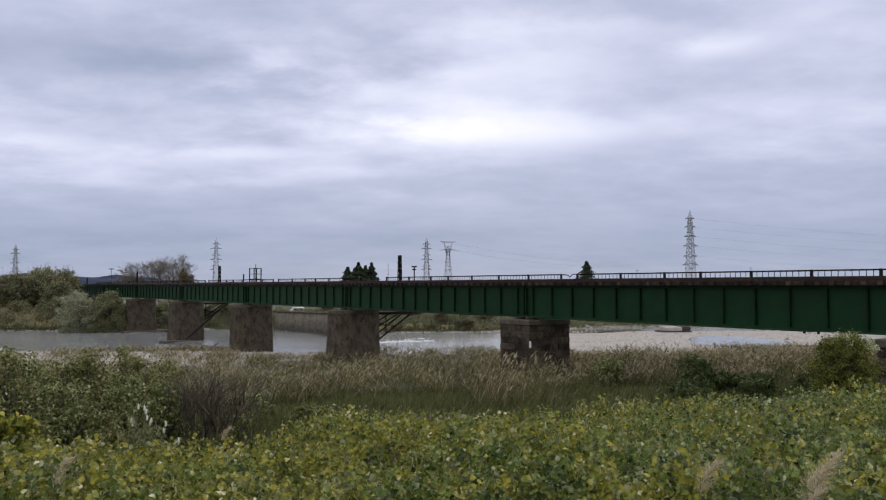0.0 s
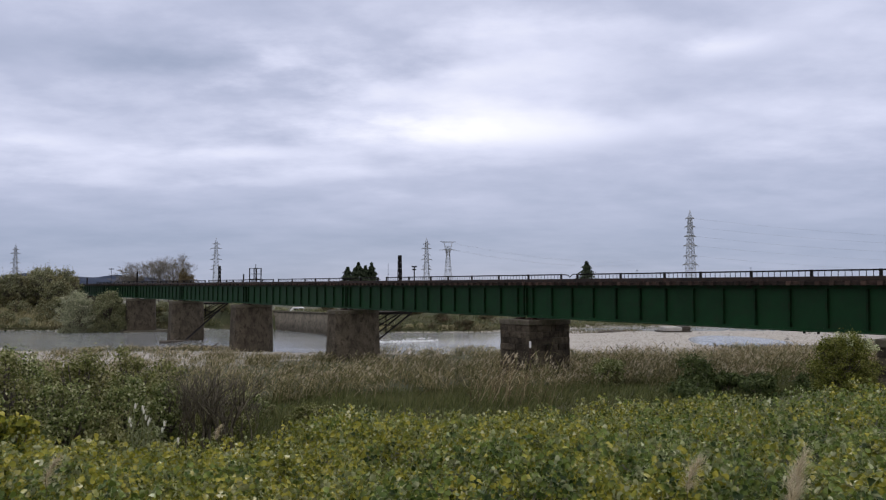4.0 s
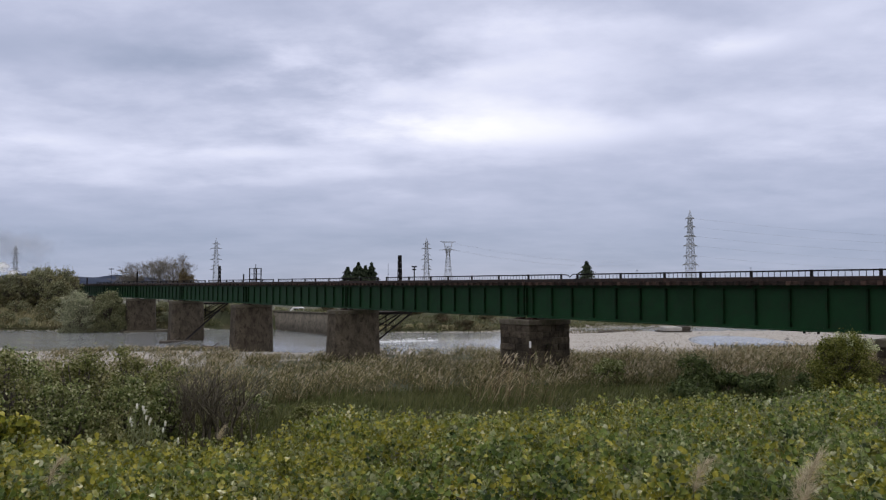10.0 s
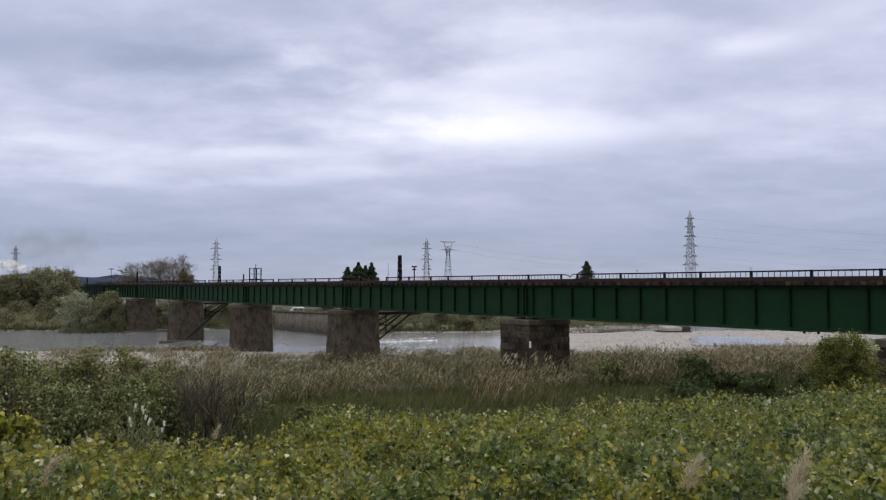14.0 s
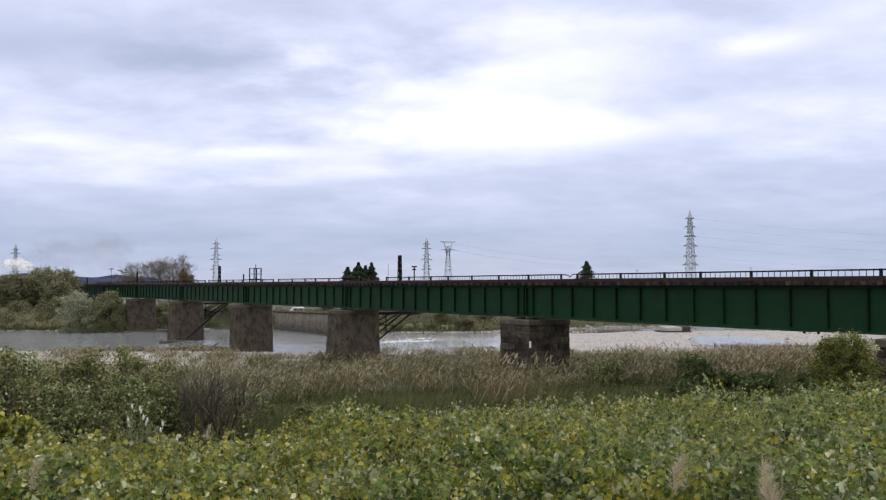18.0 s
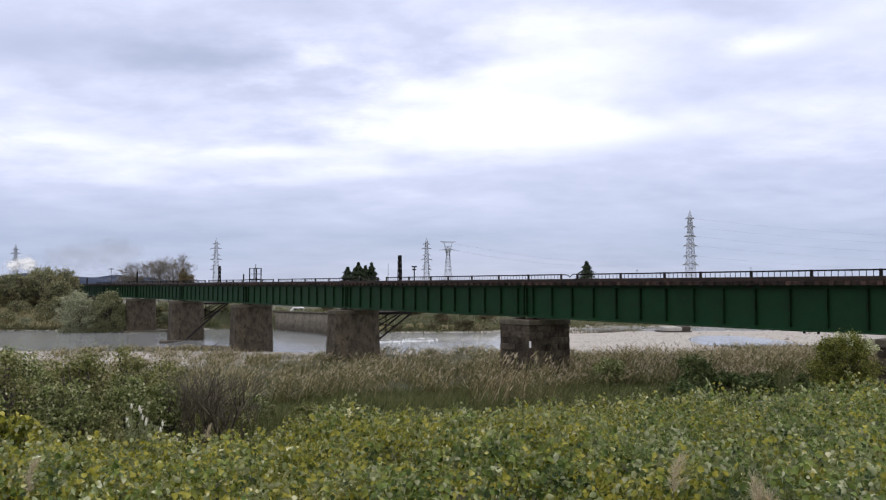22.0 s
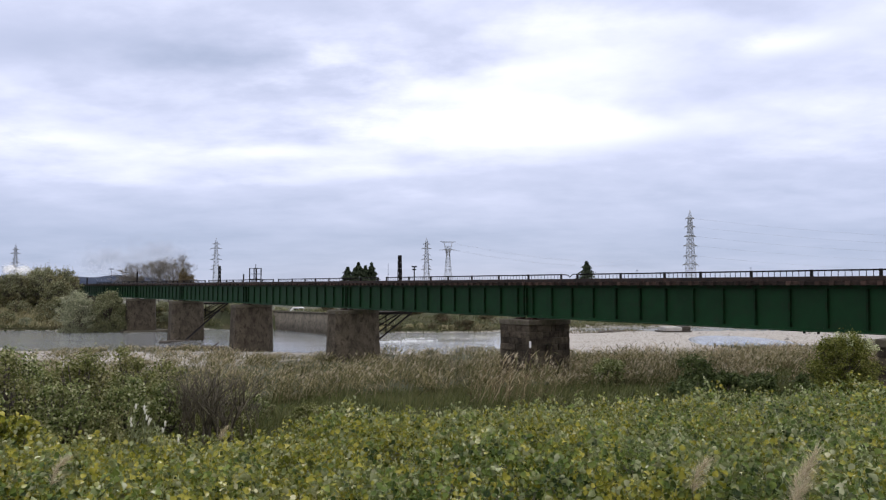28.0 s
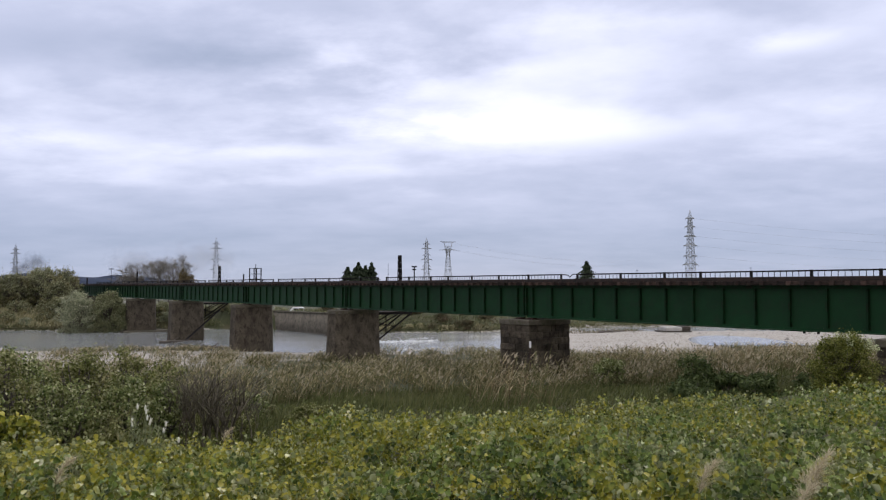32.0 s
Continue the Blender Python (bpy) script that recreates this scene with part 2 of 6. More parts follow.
def rods(segs):
    """Many thin struts as one set of arrays: rows of (a, b, r0, r1), four-sided."""
    segs = np.asarray([(*a, *b, r0, r1) for a, b, r0, r1 in segs], dtype=np.float64)
    a, b, r0, r1 = segs[:, 0:3], segs[:, 3:6], segs[:, 6:7], segs[:, 7:8]
    d = b - a
    d /= np.maximum(np.linalg.norm(d, axis=1, keepdims=True), 1e-6)
    up = np.where(np.abs(d[:, 2:3]) > 0.9, np.array([[1.0, 0, 0]]), np.array([[0, 0, 1.0]]))
    u = np.cross(d, up)
    u /= np.linalg.norm(u, axis=1, keepdims=True)
    v = np.cross(d, u)
    ring = [u, v, -u, -v]
    verts = np.stack([a + q * r0 for q in ring] + [b + q * r1 for q in ring], axis=1)
    n = len(segs)
    quad = np.array([[0, 1, 5, 4], [1, 2, 6, 5], [2, 3, 7, 6], [3, 0, 4, 7], [3, 2, 1, 0], [4, 5, 6, 7]])
    faces = (np.arange(n)[:, None, None] * 8 + quad[None]).reshape(-1, 4)
    return verts.reshape(-1, 3), faces


def leaves(points, normals, size, rng, aspect=0.8, fold=0.18, jitter=0.5, full=False):
    """Folded oval leaves lying across their normals: two quads each, or four with a curved midrib."""
    n = len(points)
    nn = np.asarray(normals, dtype=np.float64) + rng.normal(0, jitter, (n, 3))
    nn /= np.maximum(np.linalg.norm(nn, axis=1, keepdims=True), 1e-6)
    a = rng.normal(size=(n, 3))
    u = np.cross(nn, a)
    u /= np.maximum(np.linalg.norm(u, axis=1, keepdims=True), 1e-6)
    v = np.cross(nn, u)
    s = np.broadcast_to(np.asarray(size), (n,))[:, None]
    hw = aspect * 0.5
    shape = [(0, -0.5, 0), (-hw, -0.12, fold), (-hw * 0.75, 0.28, fold * 0.7), (0, 0.5, -0.08), (hw * 0.75, 0.28, fold * 0.7), (hw, -0.12, fold)]
    quad = np.array([[0, 3, 2, 1], [0, 5, 4, 3]])
    if full:
        shape = [(0, -0.46, 0.02), (0, 0.02, 0), (0, 0.5, -0.14), (-hw * 0.75, -0.38, fold * 0.7), (-hw, -0.02, fold), (-hw * 0.5, 0.30, fold * 0.4),
                 (hw * 0.75, -0.38, fold * 0.7), (hw, -0.02, fold), (hw * 0.5, 0.30, fold * 0.4)]
        quad = np.array([[0, 1, 4, 3], [1, 2, 5, 4], [0, 6, 7, 1], [1, 7, 8, 2]])
    verts = np.stack([points + s * (u * x + v * y + nn * z) for x, y, z in shape], axis=1)
    faces = (np.arange(n)[:, None, None] * len(shape) + quad[None]).reshape(-1, 4)
    return verts.reshape(-1, 3), faces


def blades(roots, tips, width, rng, bend=0.25):
    """Grass blades: tapered strips of two quads that bow over."""
    roots, tips = np.asarray(roots, dtype=np.float64), np.asarray(tips, dtype=np.float64)
    n = len(roots)
    d = tips - roots
    ln = np.linalg.norm(d, axis=1, keepdims=True)
    ang = rng.uniform(0, math.pi, n)
    side = np.stack([np.cos(ang), np.sin(ang), np.zeros(n)], axis=1)
    w = np.broadcast_to(np.asarray(width), (n,))[:, None] * 0.5
    rise = np.zeros((n, 3))
    rise[:, 2] = 1.0
    rows = []
    for k, q in ((0.0, 1.0), (0.55, 0.85), (1.0, 0.08)):
        c = roots + d * k + rise * ln * bend * k * (1 - k)
        rows += [c - side * w * q, c + side * w * q]
    verts = np.stack(rows, axis=1)
    quad = np.array([[0, 1, 3, 2], [2, 3, 5, 4]])
    faces = (np.arange(n)[:, None, None] * 6 + quad[None]).reshape(-1, 4)
    return verts.reshape(-1, 3), faces


def joined(*sets):
    vs, fs, base = [], [], 0
    for v, f in sets:
        vs.append(v)
        fs.append(np.asarray(f) + base)
        base += len(v)
    return np.concatenate(vs), np.concatenate(fs)


def lump(x, y, scale, seed=0.0):
    """Smooth height noise over arrays, about -1 to 1."""
    x, y = np.asarray(x, dtype=np.float64) / scale + seed * 3.7, np.asarray(y, dtype=np.float64) / scale - seed * 2.3
    return (np.sin(x * 1.7 + 1.3 * np.sin(y * 1.1 + seed)) + np.sin(y * 1.9 + 1.1 * np.sin(x * 0.9 - seed))
            + 0.6 * np.sin(x * 3.7 + y * 2.9 + seed) + 0.4 * np.sin(x * 6.1 - y * 5.3)) / 3.0


# ---------------------------------------------------------------- land, river, sky
NEAR_W, NEAR_T = [-200, -40, 10, 15, 25, 38, 47, 60, 66, 75, 84, 92, 105, 116, 140, 200, 400], [150, 112, 95, 91.5, 85.5, 72, 63, 70, 80, 87, 87.5, 83.3, 74, 63, 50, 40, 30]
FAR_W, FAR_T = [-200, 0, 14, 22, 45, 50.5, 52, 62, 73, 80, 101.5, 116, 130, 160, 200, 400], [230, 152, 140, 135, 124, 117, 101, 100, 93.5, 93.2, 92.3, 82.4, 73, 64, 58, 45]
LAND_T = [-4000, -9, -6, 1.2, 4, 15.5, 19, 26, 36, 46, 58, 72, 90, 150, 4000]
LAND_Z = [1.5, 1.5, 5.3, 5.3, 4.2, 3.1, 2.35, 2.05, 1.4, 1.05, 0.75, 0.5, 0.45, 0.4, 0.4]


def ground_z(t, w):
    t, w = np.asarray(t, dtype=np.float64), np.asarray(w, dtype=np.float64)
    near, far = np.interp(w, NEAR_W, NEAR_T), np.interp(w, FAR_W, FAR_T)
    z = np.interp(t, LAND_T, LAND_Z) + 0.05 * lump(t, w, 3.0, 1) + 0.07 * lump(t, w, 9.0, 2) - 0.35 * np.clip((w - 46) / 14, 0, 1) * np.clip((t - 40) / 8, 0, 1)
    wet = np.clip(np.minimum(t - near, far - t) / 2.2, -1, 1)
    shore = np.clip((near - t) / 9.0, 0, 1)
    z = np.where(t < near, z * shore + 0.06 * (1 - shore), z)
    back = t - far
    rise = np.where((w > 44) & (w < 53), 1.5, 7.0)
    over = np.where(w > 76, 0.9, 2.4)
    low = np.where(w < 44, 0.25, np.where(w > 52.5, 0.12, 0.95))
    far_z = low + (over + 0.65 - low) * np.clip(back / rise, 0, 1) ** 0.8 + 0.25 * lump(t, w, 14.0, 4) * np.clip(back / 10, 0, 1)
    far_z = far_z - (over - 0.15) * np.clip((back - 13) / 10, 0, 1) * np.clip((w - 20) / 15, 0, 1)
    z = np.where(t > far, far_z, z)
    z = np.where(wet > 0, 0.06 - 0.7 * wet, z)
    pool = ((t - 58.0) - (w - 85.5) * 0.9) ** 2 / 85 + ((w - 85.5) + (t - 58.0) * 0.35) ** 2 / 210
    z = np.where((pool < 1.5) & (t < near), np.minimum(z, -0.35 + 0.42 * pool), z)
    return z


def spread(lo, hi, fine_lo, fine_hi, step):
    mid = list(np.arange(fine_lo, fine_hi + 1e-6, step))
    up, d = [], step
    while (up[-1] if up else fine_hi) < hi:
        d *= 1.22
        up.append((up[-1] if up else fine_hi) + d)
    down, d = [], step
    while (down[-1] if down else fine_lo) > lo:
        d *= 1.22
        down.append((down[-1] if down else fine_lo) - d)
    return np.array(down[::-1] + mid + up)


def ground_material():
    m, nt, b = tree_of("river_land")
    co = coords(nt, "Object")
    sep = nt.nodes.new("ShaderNodeSeparateXYZ")
    nt.links.new(co, sep.inputs[0])
    n1, n2 = noise_of(nt, co, 0.35, 6), noise_of(nt, co, 9.0, 4, 0.7)
    stones = nt.nodes.new("ShaderNodeTexVoronoi")
    stones.inputs["Scale"].default_value = 4.5
    nt.links.new(co, stones.inputs["Vector"])
    gravel = ramp(nt, n1, [(0.3, (0.27, 0.235, 0.195)), (0.7, (0.42, 0.375, 0.32))])
    gravel = mix_col(nt, 0.45, gravel, ramp(nt, stones.outputs["Color"], [(0.1, (0.16, 0.15, 0.14)), (0.9, (0.62, 0.59, 0.55))]))
    turf = ramp(nt, n1, [(0.3, (0.035, 0.042, 0.018)), (0.5, (0.062, 0.066, 0.028)), (0.72, (0.11, 0.09, 0.055))])
    turf = mix_col(nt, 1.0, turf, ramp(nt, n2, [(0.3, (0.6, 0.6, 0.6)), (0.7, (1.3, 1.3, 1.3))]), "MULTIPLY")
    level = math_of(nt, "ADD", sep.outputs["Z"], math_of(nt, "MULTIPLY", n1, 0.5))
    geo = nt.nodes.new("ShaderNodeNewGeometry")
    tilt = nt.nodes.new("ShaderNodeSeparateXYZ")
    nt.links.new(geo.outputs["Normal"], tilt.inputs[0])
    level = math_of(nt, "ADD", level, math_of(nt, "MULTIPLY", math_of(nt, "SUBTRACT", 1.0, tilt.outputs["Z"]), 5.0))
    col = mix_col(nt, ramp(nt, level, [(0.86, (0, 0, 0)), (1.0, (1, 1, 1))]), gravel, turf)
    nt.links.new(col, b.inputs["Base Color"])
    b.inputs["Roughness"].default_value = 0.95
    relief(nt, b, math_of(nt, "ADD", n2, stones.outputs["Distance"]), 0.6, 0.06)
    return m


def build_ground():
    ts, ws = spread(-900, 4300, -14, 150, 1.0), spread(-2600, 3600, -25, 125, 1.0)
    tt, ww = np.meshgrid(ts, ws, indexing="ij")
    zz = ground_z(tt, ww)
    x, y, _ = bank(tt, ww)
    verts = np.stack([x, y, zz], axis=-1).reshape(-1, 3)
    a, b = len(ts), len(ws)
    i = (np.arange(a - 1)[:, None] * b + np.arange(b - 1)[None]).ravel()
    faces = np.stack([i, i + 1, i + b + 1, i + b], axis=1)
    ob = raw("ground", verts, faces, ground_material(), smooth=True)
    return tagged(ob, "grassy levee, pale gravel bars and river bed", "ground", kind="structure")


def build_water():
    m, nt, b = tree_of("river_water")
    co = coords(nt)
    rip = noise_of(nt, co, 1.5, 5, 0.6, (0.5, 1.5, 1))
    big = noise_of(nt, co, 0.12, 3, 0.5, (0.5, 1.6, 1))
    b.inputs["Base Color"].default_value = (0.285, 0.295, 0.30, 1)
    calm = ramp(nt, noise_of(nt, co, 0.10, 5, 0.6, (0.35, 2.2, 1)), [(0.38, (0.08, 0.08, 0.08)), (0.62, (0.15, 0.15, 0.15))])
    nt.links.new(calm, b.inputs["Roughness"])
    b.inputs["IOR"].default_value = 1.33
    b.inputs["Specular IOR Level"].default_value = 0.45
    relief(nt, b, math_of(nt, "ADD", rip, big), 0.3, 0.06)
    bm = bmesh.new()
    for t, w in ((40, -300), (40, 320), (260, 320), (260, -300)):
        bm.verts.new(bank(t, w, 0.0))
    bm.faces.new(bm.verts)
    bmesh.ops.recalc_face_normals(bm, faces=bm.faces)
    for f in bm.faces:
        if f.normal.z < 0:
            f.normal_flip()
    return tagged(part("water", bm, m), "grey rippled river water under an overcast sky", "river", kind="structure")


def cloud_material():
    """Overcast from below: streets of cloud laid out on the level of the cloud base, thinner before the sun, brighter
    overhead and, as added fill, behind the viewer.
    """
    m = bpy.data.materials.new("cloud_base")
    m.use_nodes = True
    nt = m.node_tree
    nt.nodes.remove(nt.nodes["Principled BSDF"])
    co = coords(nt)
    sep = nt.nodes.new("ShaderNodeSeparateXYZ")
    nt.links.new(co, sep.inputs[0])
    z = math_of(nt, "MAXIMUM", sep.outputs["Z"], 60.0)
    px = math_of(nt, "DIVIDE", sep.outputs["X"], z)
    py = math_of(nt, "DIVIDE", sep.outputs["Y"], z)
    # soft billows and long streaks; the far ones crowd less than on a true level, as the layer has depth
    r = math_of(nt, "SQRT", math_of(nt, "ADD", math_of(nt, "MULTIPLY", px, px), math_of(nt, "MULTIPLY", py, py)))
    crowd = math_of(nt, "ADD", math_of(nt, "MULTIPLY", r, 0.16), 1.0)
    flat = nt.nodes.new("ShaderNodeCombineXYZ")
    nt.links.new(math_of(nt, "DIVIDE", px, crowd), flat.inputs[0])
    nt.links.new(math_of(nt, "DIVIDE", py, crowd), flat.inputs[1])
    soft = noise_of(nt, flat.outputs[0], 1.25, 6, 0.5, (0.95, 1.0, 1))
    streak = noise_of(nt, flat.outputs[0], 3.4, 7, 0.58, (0.9, 1.1, 1))
    fac = math_of(nt, "ADD", math_of(nt, "MULTIPLY", soft, 0.62), math_of(nt, "MULTIPLY", streak, 0.38))
    ragged = math_of(nt, "MULTIPLY", math_of(nt, "SUBTRACT", streak, 0.5), 2.2)
    ragged_y = math_of(nt, "MULTIPLY", math_of(nt, "SUBTRACT", soft, 0.5), 3.0)

    def glow(cx, cy, sx, sy, amount):
        loose = min(0.6, 0.15 + 0.5 * sx)
        dx = math_of(nt, "DIVIDE", math_of(nt, "SUBTRACT", math_of(nt, "ADD", px, math_of(nt, "MULTIPLY", ragged, loose)), cx), sx)
        dy = math_of(nt, "DIVIDE", math_of(nt, "SUBTRACT", math_of(nt, "ADD", py, math_of(nt, "MULTIPLY", ragged_y, loose)), cy), sy)
        r2 = math_of(nt, "ADD", math_of(nt, "MULTIPLY", dx, dx), math_of(nt, "MULTIPLY", dy, dy))
        return math_of(nt, "MULTIPLY", math_of(nt, "EXPONENT", math_of(nt, "MULTIPLY", r2, -1.0)), amount)

    # far off the layer thickens to an even grey
    haze = nt.nodes.new("ShaderNodeMapRange")
    for sock, v in zip(haze.inputs[1:5], (6.0, 15.0, 0.58, 0.25)):
        sock.default_value = v
    nt.links.new(r, haze.inputs[0])
    fac = math_of(nt, "ADD", math_of(nt, "MULTIPLY", math_of(nt, "SUBTRACT", fac, 0.5), haze.outputs[0]), 0.5)
    deep = nt.nodes.new("ShaderNodeMapRange")
    for sock, v in zip(deep.inputs[1:5], (6.5, 16.0, 0.0, -0.155)):
        sock.default_value = v
    nt.links.new(r, deep.inputs[0])
    fac = math_of(nt, "ADD", fac, deep.outputs[0])
    for g in CLOUD_GLOWS:
        fac = math_of(nt, "ADD", fac, glow(*g))
    tone = ramp(nt, fac, [(0.30, (0.325, 0.38, 0.53)), (0.48, (0.52, 0.56, 0.735)), (0.60, (0.74, 0.77, 0.955)), (0.78, (1.07, 1.07, 1.14))])
    # overcast is about three times as bright overhead as at the horizon
    up = nt.nodes.new("ShaderNodeMapRange")
    for sock, v in zip(up.inputs[1:5], (0.2, 2.6, ZENITH, 1.0)):
        sock.default_value = v
    nt.links.new(r, up.inputs[0])
    em = nt.nodes.new("ShaderNodeEmission")
    # thinner and whiter overhead, where less air tints it
    warm = nt.nodes.new("ShaderNodeMapRange")
    for sock, v in zip(warm.inputs[1:5], (0.6, 2.7, 1.0, 0.0)):
        sock.default_value = v
    nt.links.new(r, warm.inputs[0])
    # unseen part behind the viewer, made brighter and warmer to fill faces turned there
    behind = nt.nodes.new("ShaderNodeMapRange")
    for sock, v in zip(behind.inputs[1:5], (-3.0, 1.0, 1.0, 0.0)):
        sock.default_value = v
    nt.links.new(py, behind.inputs[0])
    away = math_of(nt, "MAXIMUM", warm.outputs[0], behind.outputs[0])
    tone = mix_col(nt, away, tone, mix_col(nt, 1.0, tone, (1.09, 1.0, 0.78), "MULTIPLY"))
    nt.links.new(tone, em.inputs[0])
    nt.links.new(math_of(nt, "MULTIPLY", up.outputs[0], math_of(nt, "ADD", math_of(nt, "MULTIPLY", behind.outputs[0], 0.3), 1.0)), em.inputs[1])
    tp = nt.nodes.new("ShaderNodeBsdfTransparent")
    mx = nt.nodes.new("ShaderNodeMixShader")
    mx.inputs[0].default_value = 0.93
    nt.links.new(tp.outputs[0], mx.inputs[1])
    nt.links.new(em.outputs[0], mx.inputs[2])
    nt.links.new(mx.outputs[0], nt.nodes["Material Output"].inputs[0])
    m.cycles.emission_sampling = "NONE"
    return m


# centre and size of the thin places in the cloud, in cloud heights (across, away), and their strength
CLOUD_GLOWS = [(0.12, 5.0, 0.74, 0.74, 0.19), (0.95, 5.0, 0.5, 0.55, 0.06), (0.15, 5.1, 1.4, 1.2, 0.07),
               (1.15, 3.22, 0.2, 0.19, 0.125), (0.1, 3.7, 0.15, 0.16, 0.06), (-2.9, 5.4, 0.4, 0.5, 0.11), (-1.6, 5.95, 0.7, 0.4, 0.08),
               (-1.9, 7.5, 0.5, 0.5, 0.09), (0.48, 2.98, 0.45, 0.2, 0.07), (-0.32, 3.9, 0.34, 0.34, 0.05), (-1.5, 3.5, 0.9, 0.45, -0.15), (2.6, 8.0, 1.8, 1.3, -0.07),
               (-0.1, 3.6, 1.0, 0.55, 0.065), (0.8, 3.1, 0.6, 0.35, 0.03), (-3.2, 7.2, 1.2, 1.0, 0.06), (-0.9, 7.0, 0.8, 0.5, 0.05)]
ZENITH = 2.05


def build_clouds():
    top, reach = 400.0, 4700.0
    rs = [0, 150, 400, 700, 1000, 1300, 1600, 1900, 2200, 2500, 2800, 3100, 3400, 3700, 3900, 4100, 4300, 4450, 4550, 4620, 4670, reach]
    n = 96
    verts, faces = [], []
    for r in rs:
        drop = max(0.0, (r - 1800) / (reach - 1800))
        h = top * (1 - drop ** 2.2) - 12 * drop
        for k in range(n):
            a = 2 * math.pi * k / n
            verts.append((r * math.cos(a), r * math.sin(a), h))
    for i in range(len(rs) - 1):
        for k in range(n):
            a, b = i * n + k, i * n + (k + 1) % n
            faces.append((a, a + n, b + n, b))
    ob = raw("cloud_layer", verts, faces, cloud_material(), smooth=True)
    ob.location = (0, 0, EYE)
    return tagged(ob, "unbroken grey overcast cloud drifting slowly, bright before the sun, with added unseen brightness behind the viewer", "sky", kind="structure")


ground = build_ground()
water = build_water()
clouds = build_clouds()


# ---------------------------------------------------------------- the railway bridge
SPAN, GIRDER_W = 22.3, 31.0
PIER_T = [35.6 + SPAN * k for k in range(-2, 7)]   # from the near abutment to the far one
TOP_Z, LOW_Z = 6.945, 5.06
BRIDGE = Matrix.Translation(bank(0, GIRDER_W)) @ pose(0, 0, 0, 0, 0, 90 + 35.07)   # x out over the river, y towards the viewer's side


def girder_span(k):
    """One span: two riveted plate girders with flanges, stiffeners and cross frames."""
    t0, t1 = PIER_T[k] + 0.06, PIER_T[k + 1] - 0.06
    g = thing("bridge_span", BRIDGE @ pose(t0, 0, 0), "green painted riveted plate girder span resting on two piers", "bridge span", "spans of the bridge")
    ln = t1 - t0
    part("web_plate", box(0, ln, -0.015, 0.0, LOW_Z + 0.03, TOP_Z - 0.03), GREEN_PAINT, g)
    bm = box(0, ln, -0.20, 0.17, TOP_Z - 0.04, TOP_Z, 0.006)
    add_box(bm, 0, ln, 0.002, 0.10, TOP_Z - 0.14, TOP_Z - 0.042)
    part("top_flange", bm, GREEN_DARK, g, "dark worn top flange")
    bm = box(0, ln, -0.20, 0.17, LOW_Z, LOW_Z + 0.035, 0.006)
    add_box(bm, 0, ln, 0.002, 0.018, LOW_Z + 0.037, LOW_Z + 0.14)
    part("bottom_flange", bm, GREEN_PAINT, g)
    part("cover_plate", box(ln * 0.2, ln * 0.8, -0.19, 0.16, LOW_Z - 0.022, LOW_Z - 0.001), GREEN_PAINT, g)
    st = box(-0.035, 0.035, 0.003, 0.13, LOW_Z + 0.145, TOP_Z - 0.145)
    add_box(st, -0.07, 0.07, 0.001, 0.014, LOW_Z + 0.145, TOP_Z - 0.145)
    first = part("stiffener", st, GREEN_DARK, g)
    steps = [0.05] + [0.62 + (ln - 1.24) / 13 * i for i in range(14)] + [ln - 0.05]
    first.matrix_basis = pose(steps[0], 0, 0)
    for s in steps[1:]:
        share("stiffener", first.data, g, pose(s, 0, 0))
    part("web_plate", box(0, ln, -1.83, -1.81, LOW_Z + 0.03, TOP_Z - 0.03), GREEN_PAINT, g)
    part("top_flange", box(0, ln, -2.0, -1.62, TOP_Z - 0.04, TOP_Z), GREEN_DARK, g)
    part("bottom_flange", box(0, ln, -2.0, -1.62, LOW_Z, LOW_Z + 0.035), GREEN_PAINT, g)
    frame_bm = bmesh.new()
    add_rod(frame_bm, (0, -0.05, LOW_Z + 0.15), (0, -1.78, TOP_Z - 0.15), 0.045, None, 4)
    add_rod(frame_bm, (0.1, -0.05, TOP_Z - 0.15), (0.1, -1.78, LOW_Z + 0.15), 0.045, None, 4)
    add_rod(frame_bm, (0.05, -0.02, LOW_Z + 0.12), (0.05, -1.80, LOW_Z + 0.12), 0.05, None, 4)
    fr = part("cross_frame", frame_bm, GREEN_DARK, g)
    fr.matrix_basis = pose(0.4, 0, 0)
    for i in range(1, 6):
        share("cross_frame", fr.data, g, pose(0.4 + (ln - 0.9) / 5 * i, 0, 0))
    for x, side in ((0.45, 0), (ln - 0.45, 0), (0.45, -1.8), (ln - 0.45, -1.8)):
        sh = box(x - 0.24, x + 0.24, side - 0.2, side + 0.18, LOW_Z - 0.09, LOW_Z - 0.023, 0.01)
        add_box(sh, x - 0.34, x + 0.34, side - 0.26, side + 0.22, LOW_Z - 0.12, LOW_Z - 0.09)
        part("bearing_shoe", sh, RUST, g, "rusted bearing shoe")
    return g


def drains(t):
    d = thing("drain_stub", BRIDGE @ pose(t, 0.05, 0), "short dark drain stub below the girder", "drain", "drain stubs")
    part("pipe", rod((0, 0, LOW_Z - 0.10), (0, 0, LOW_Z - 0.002), 0.055, None, 8), DARK_STEEL, d)


PIER_TOP = LOW_Z - 0.12


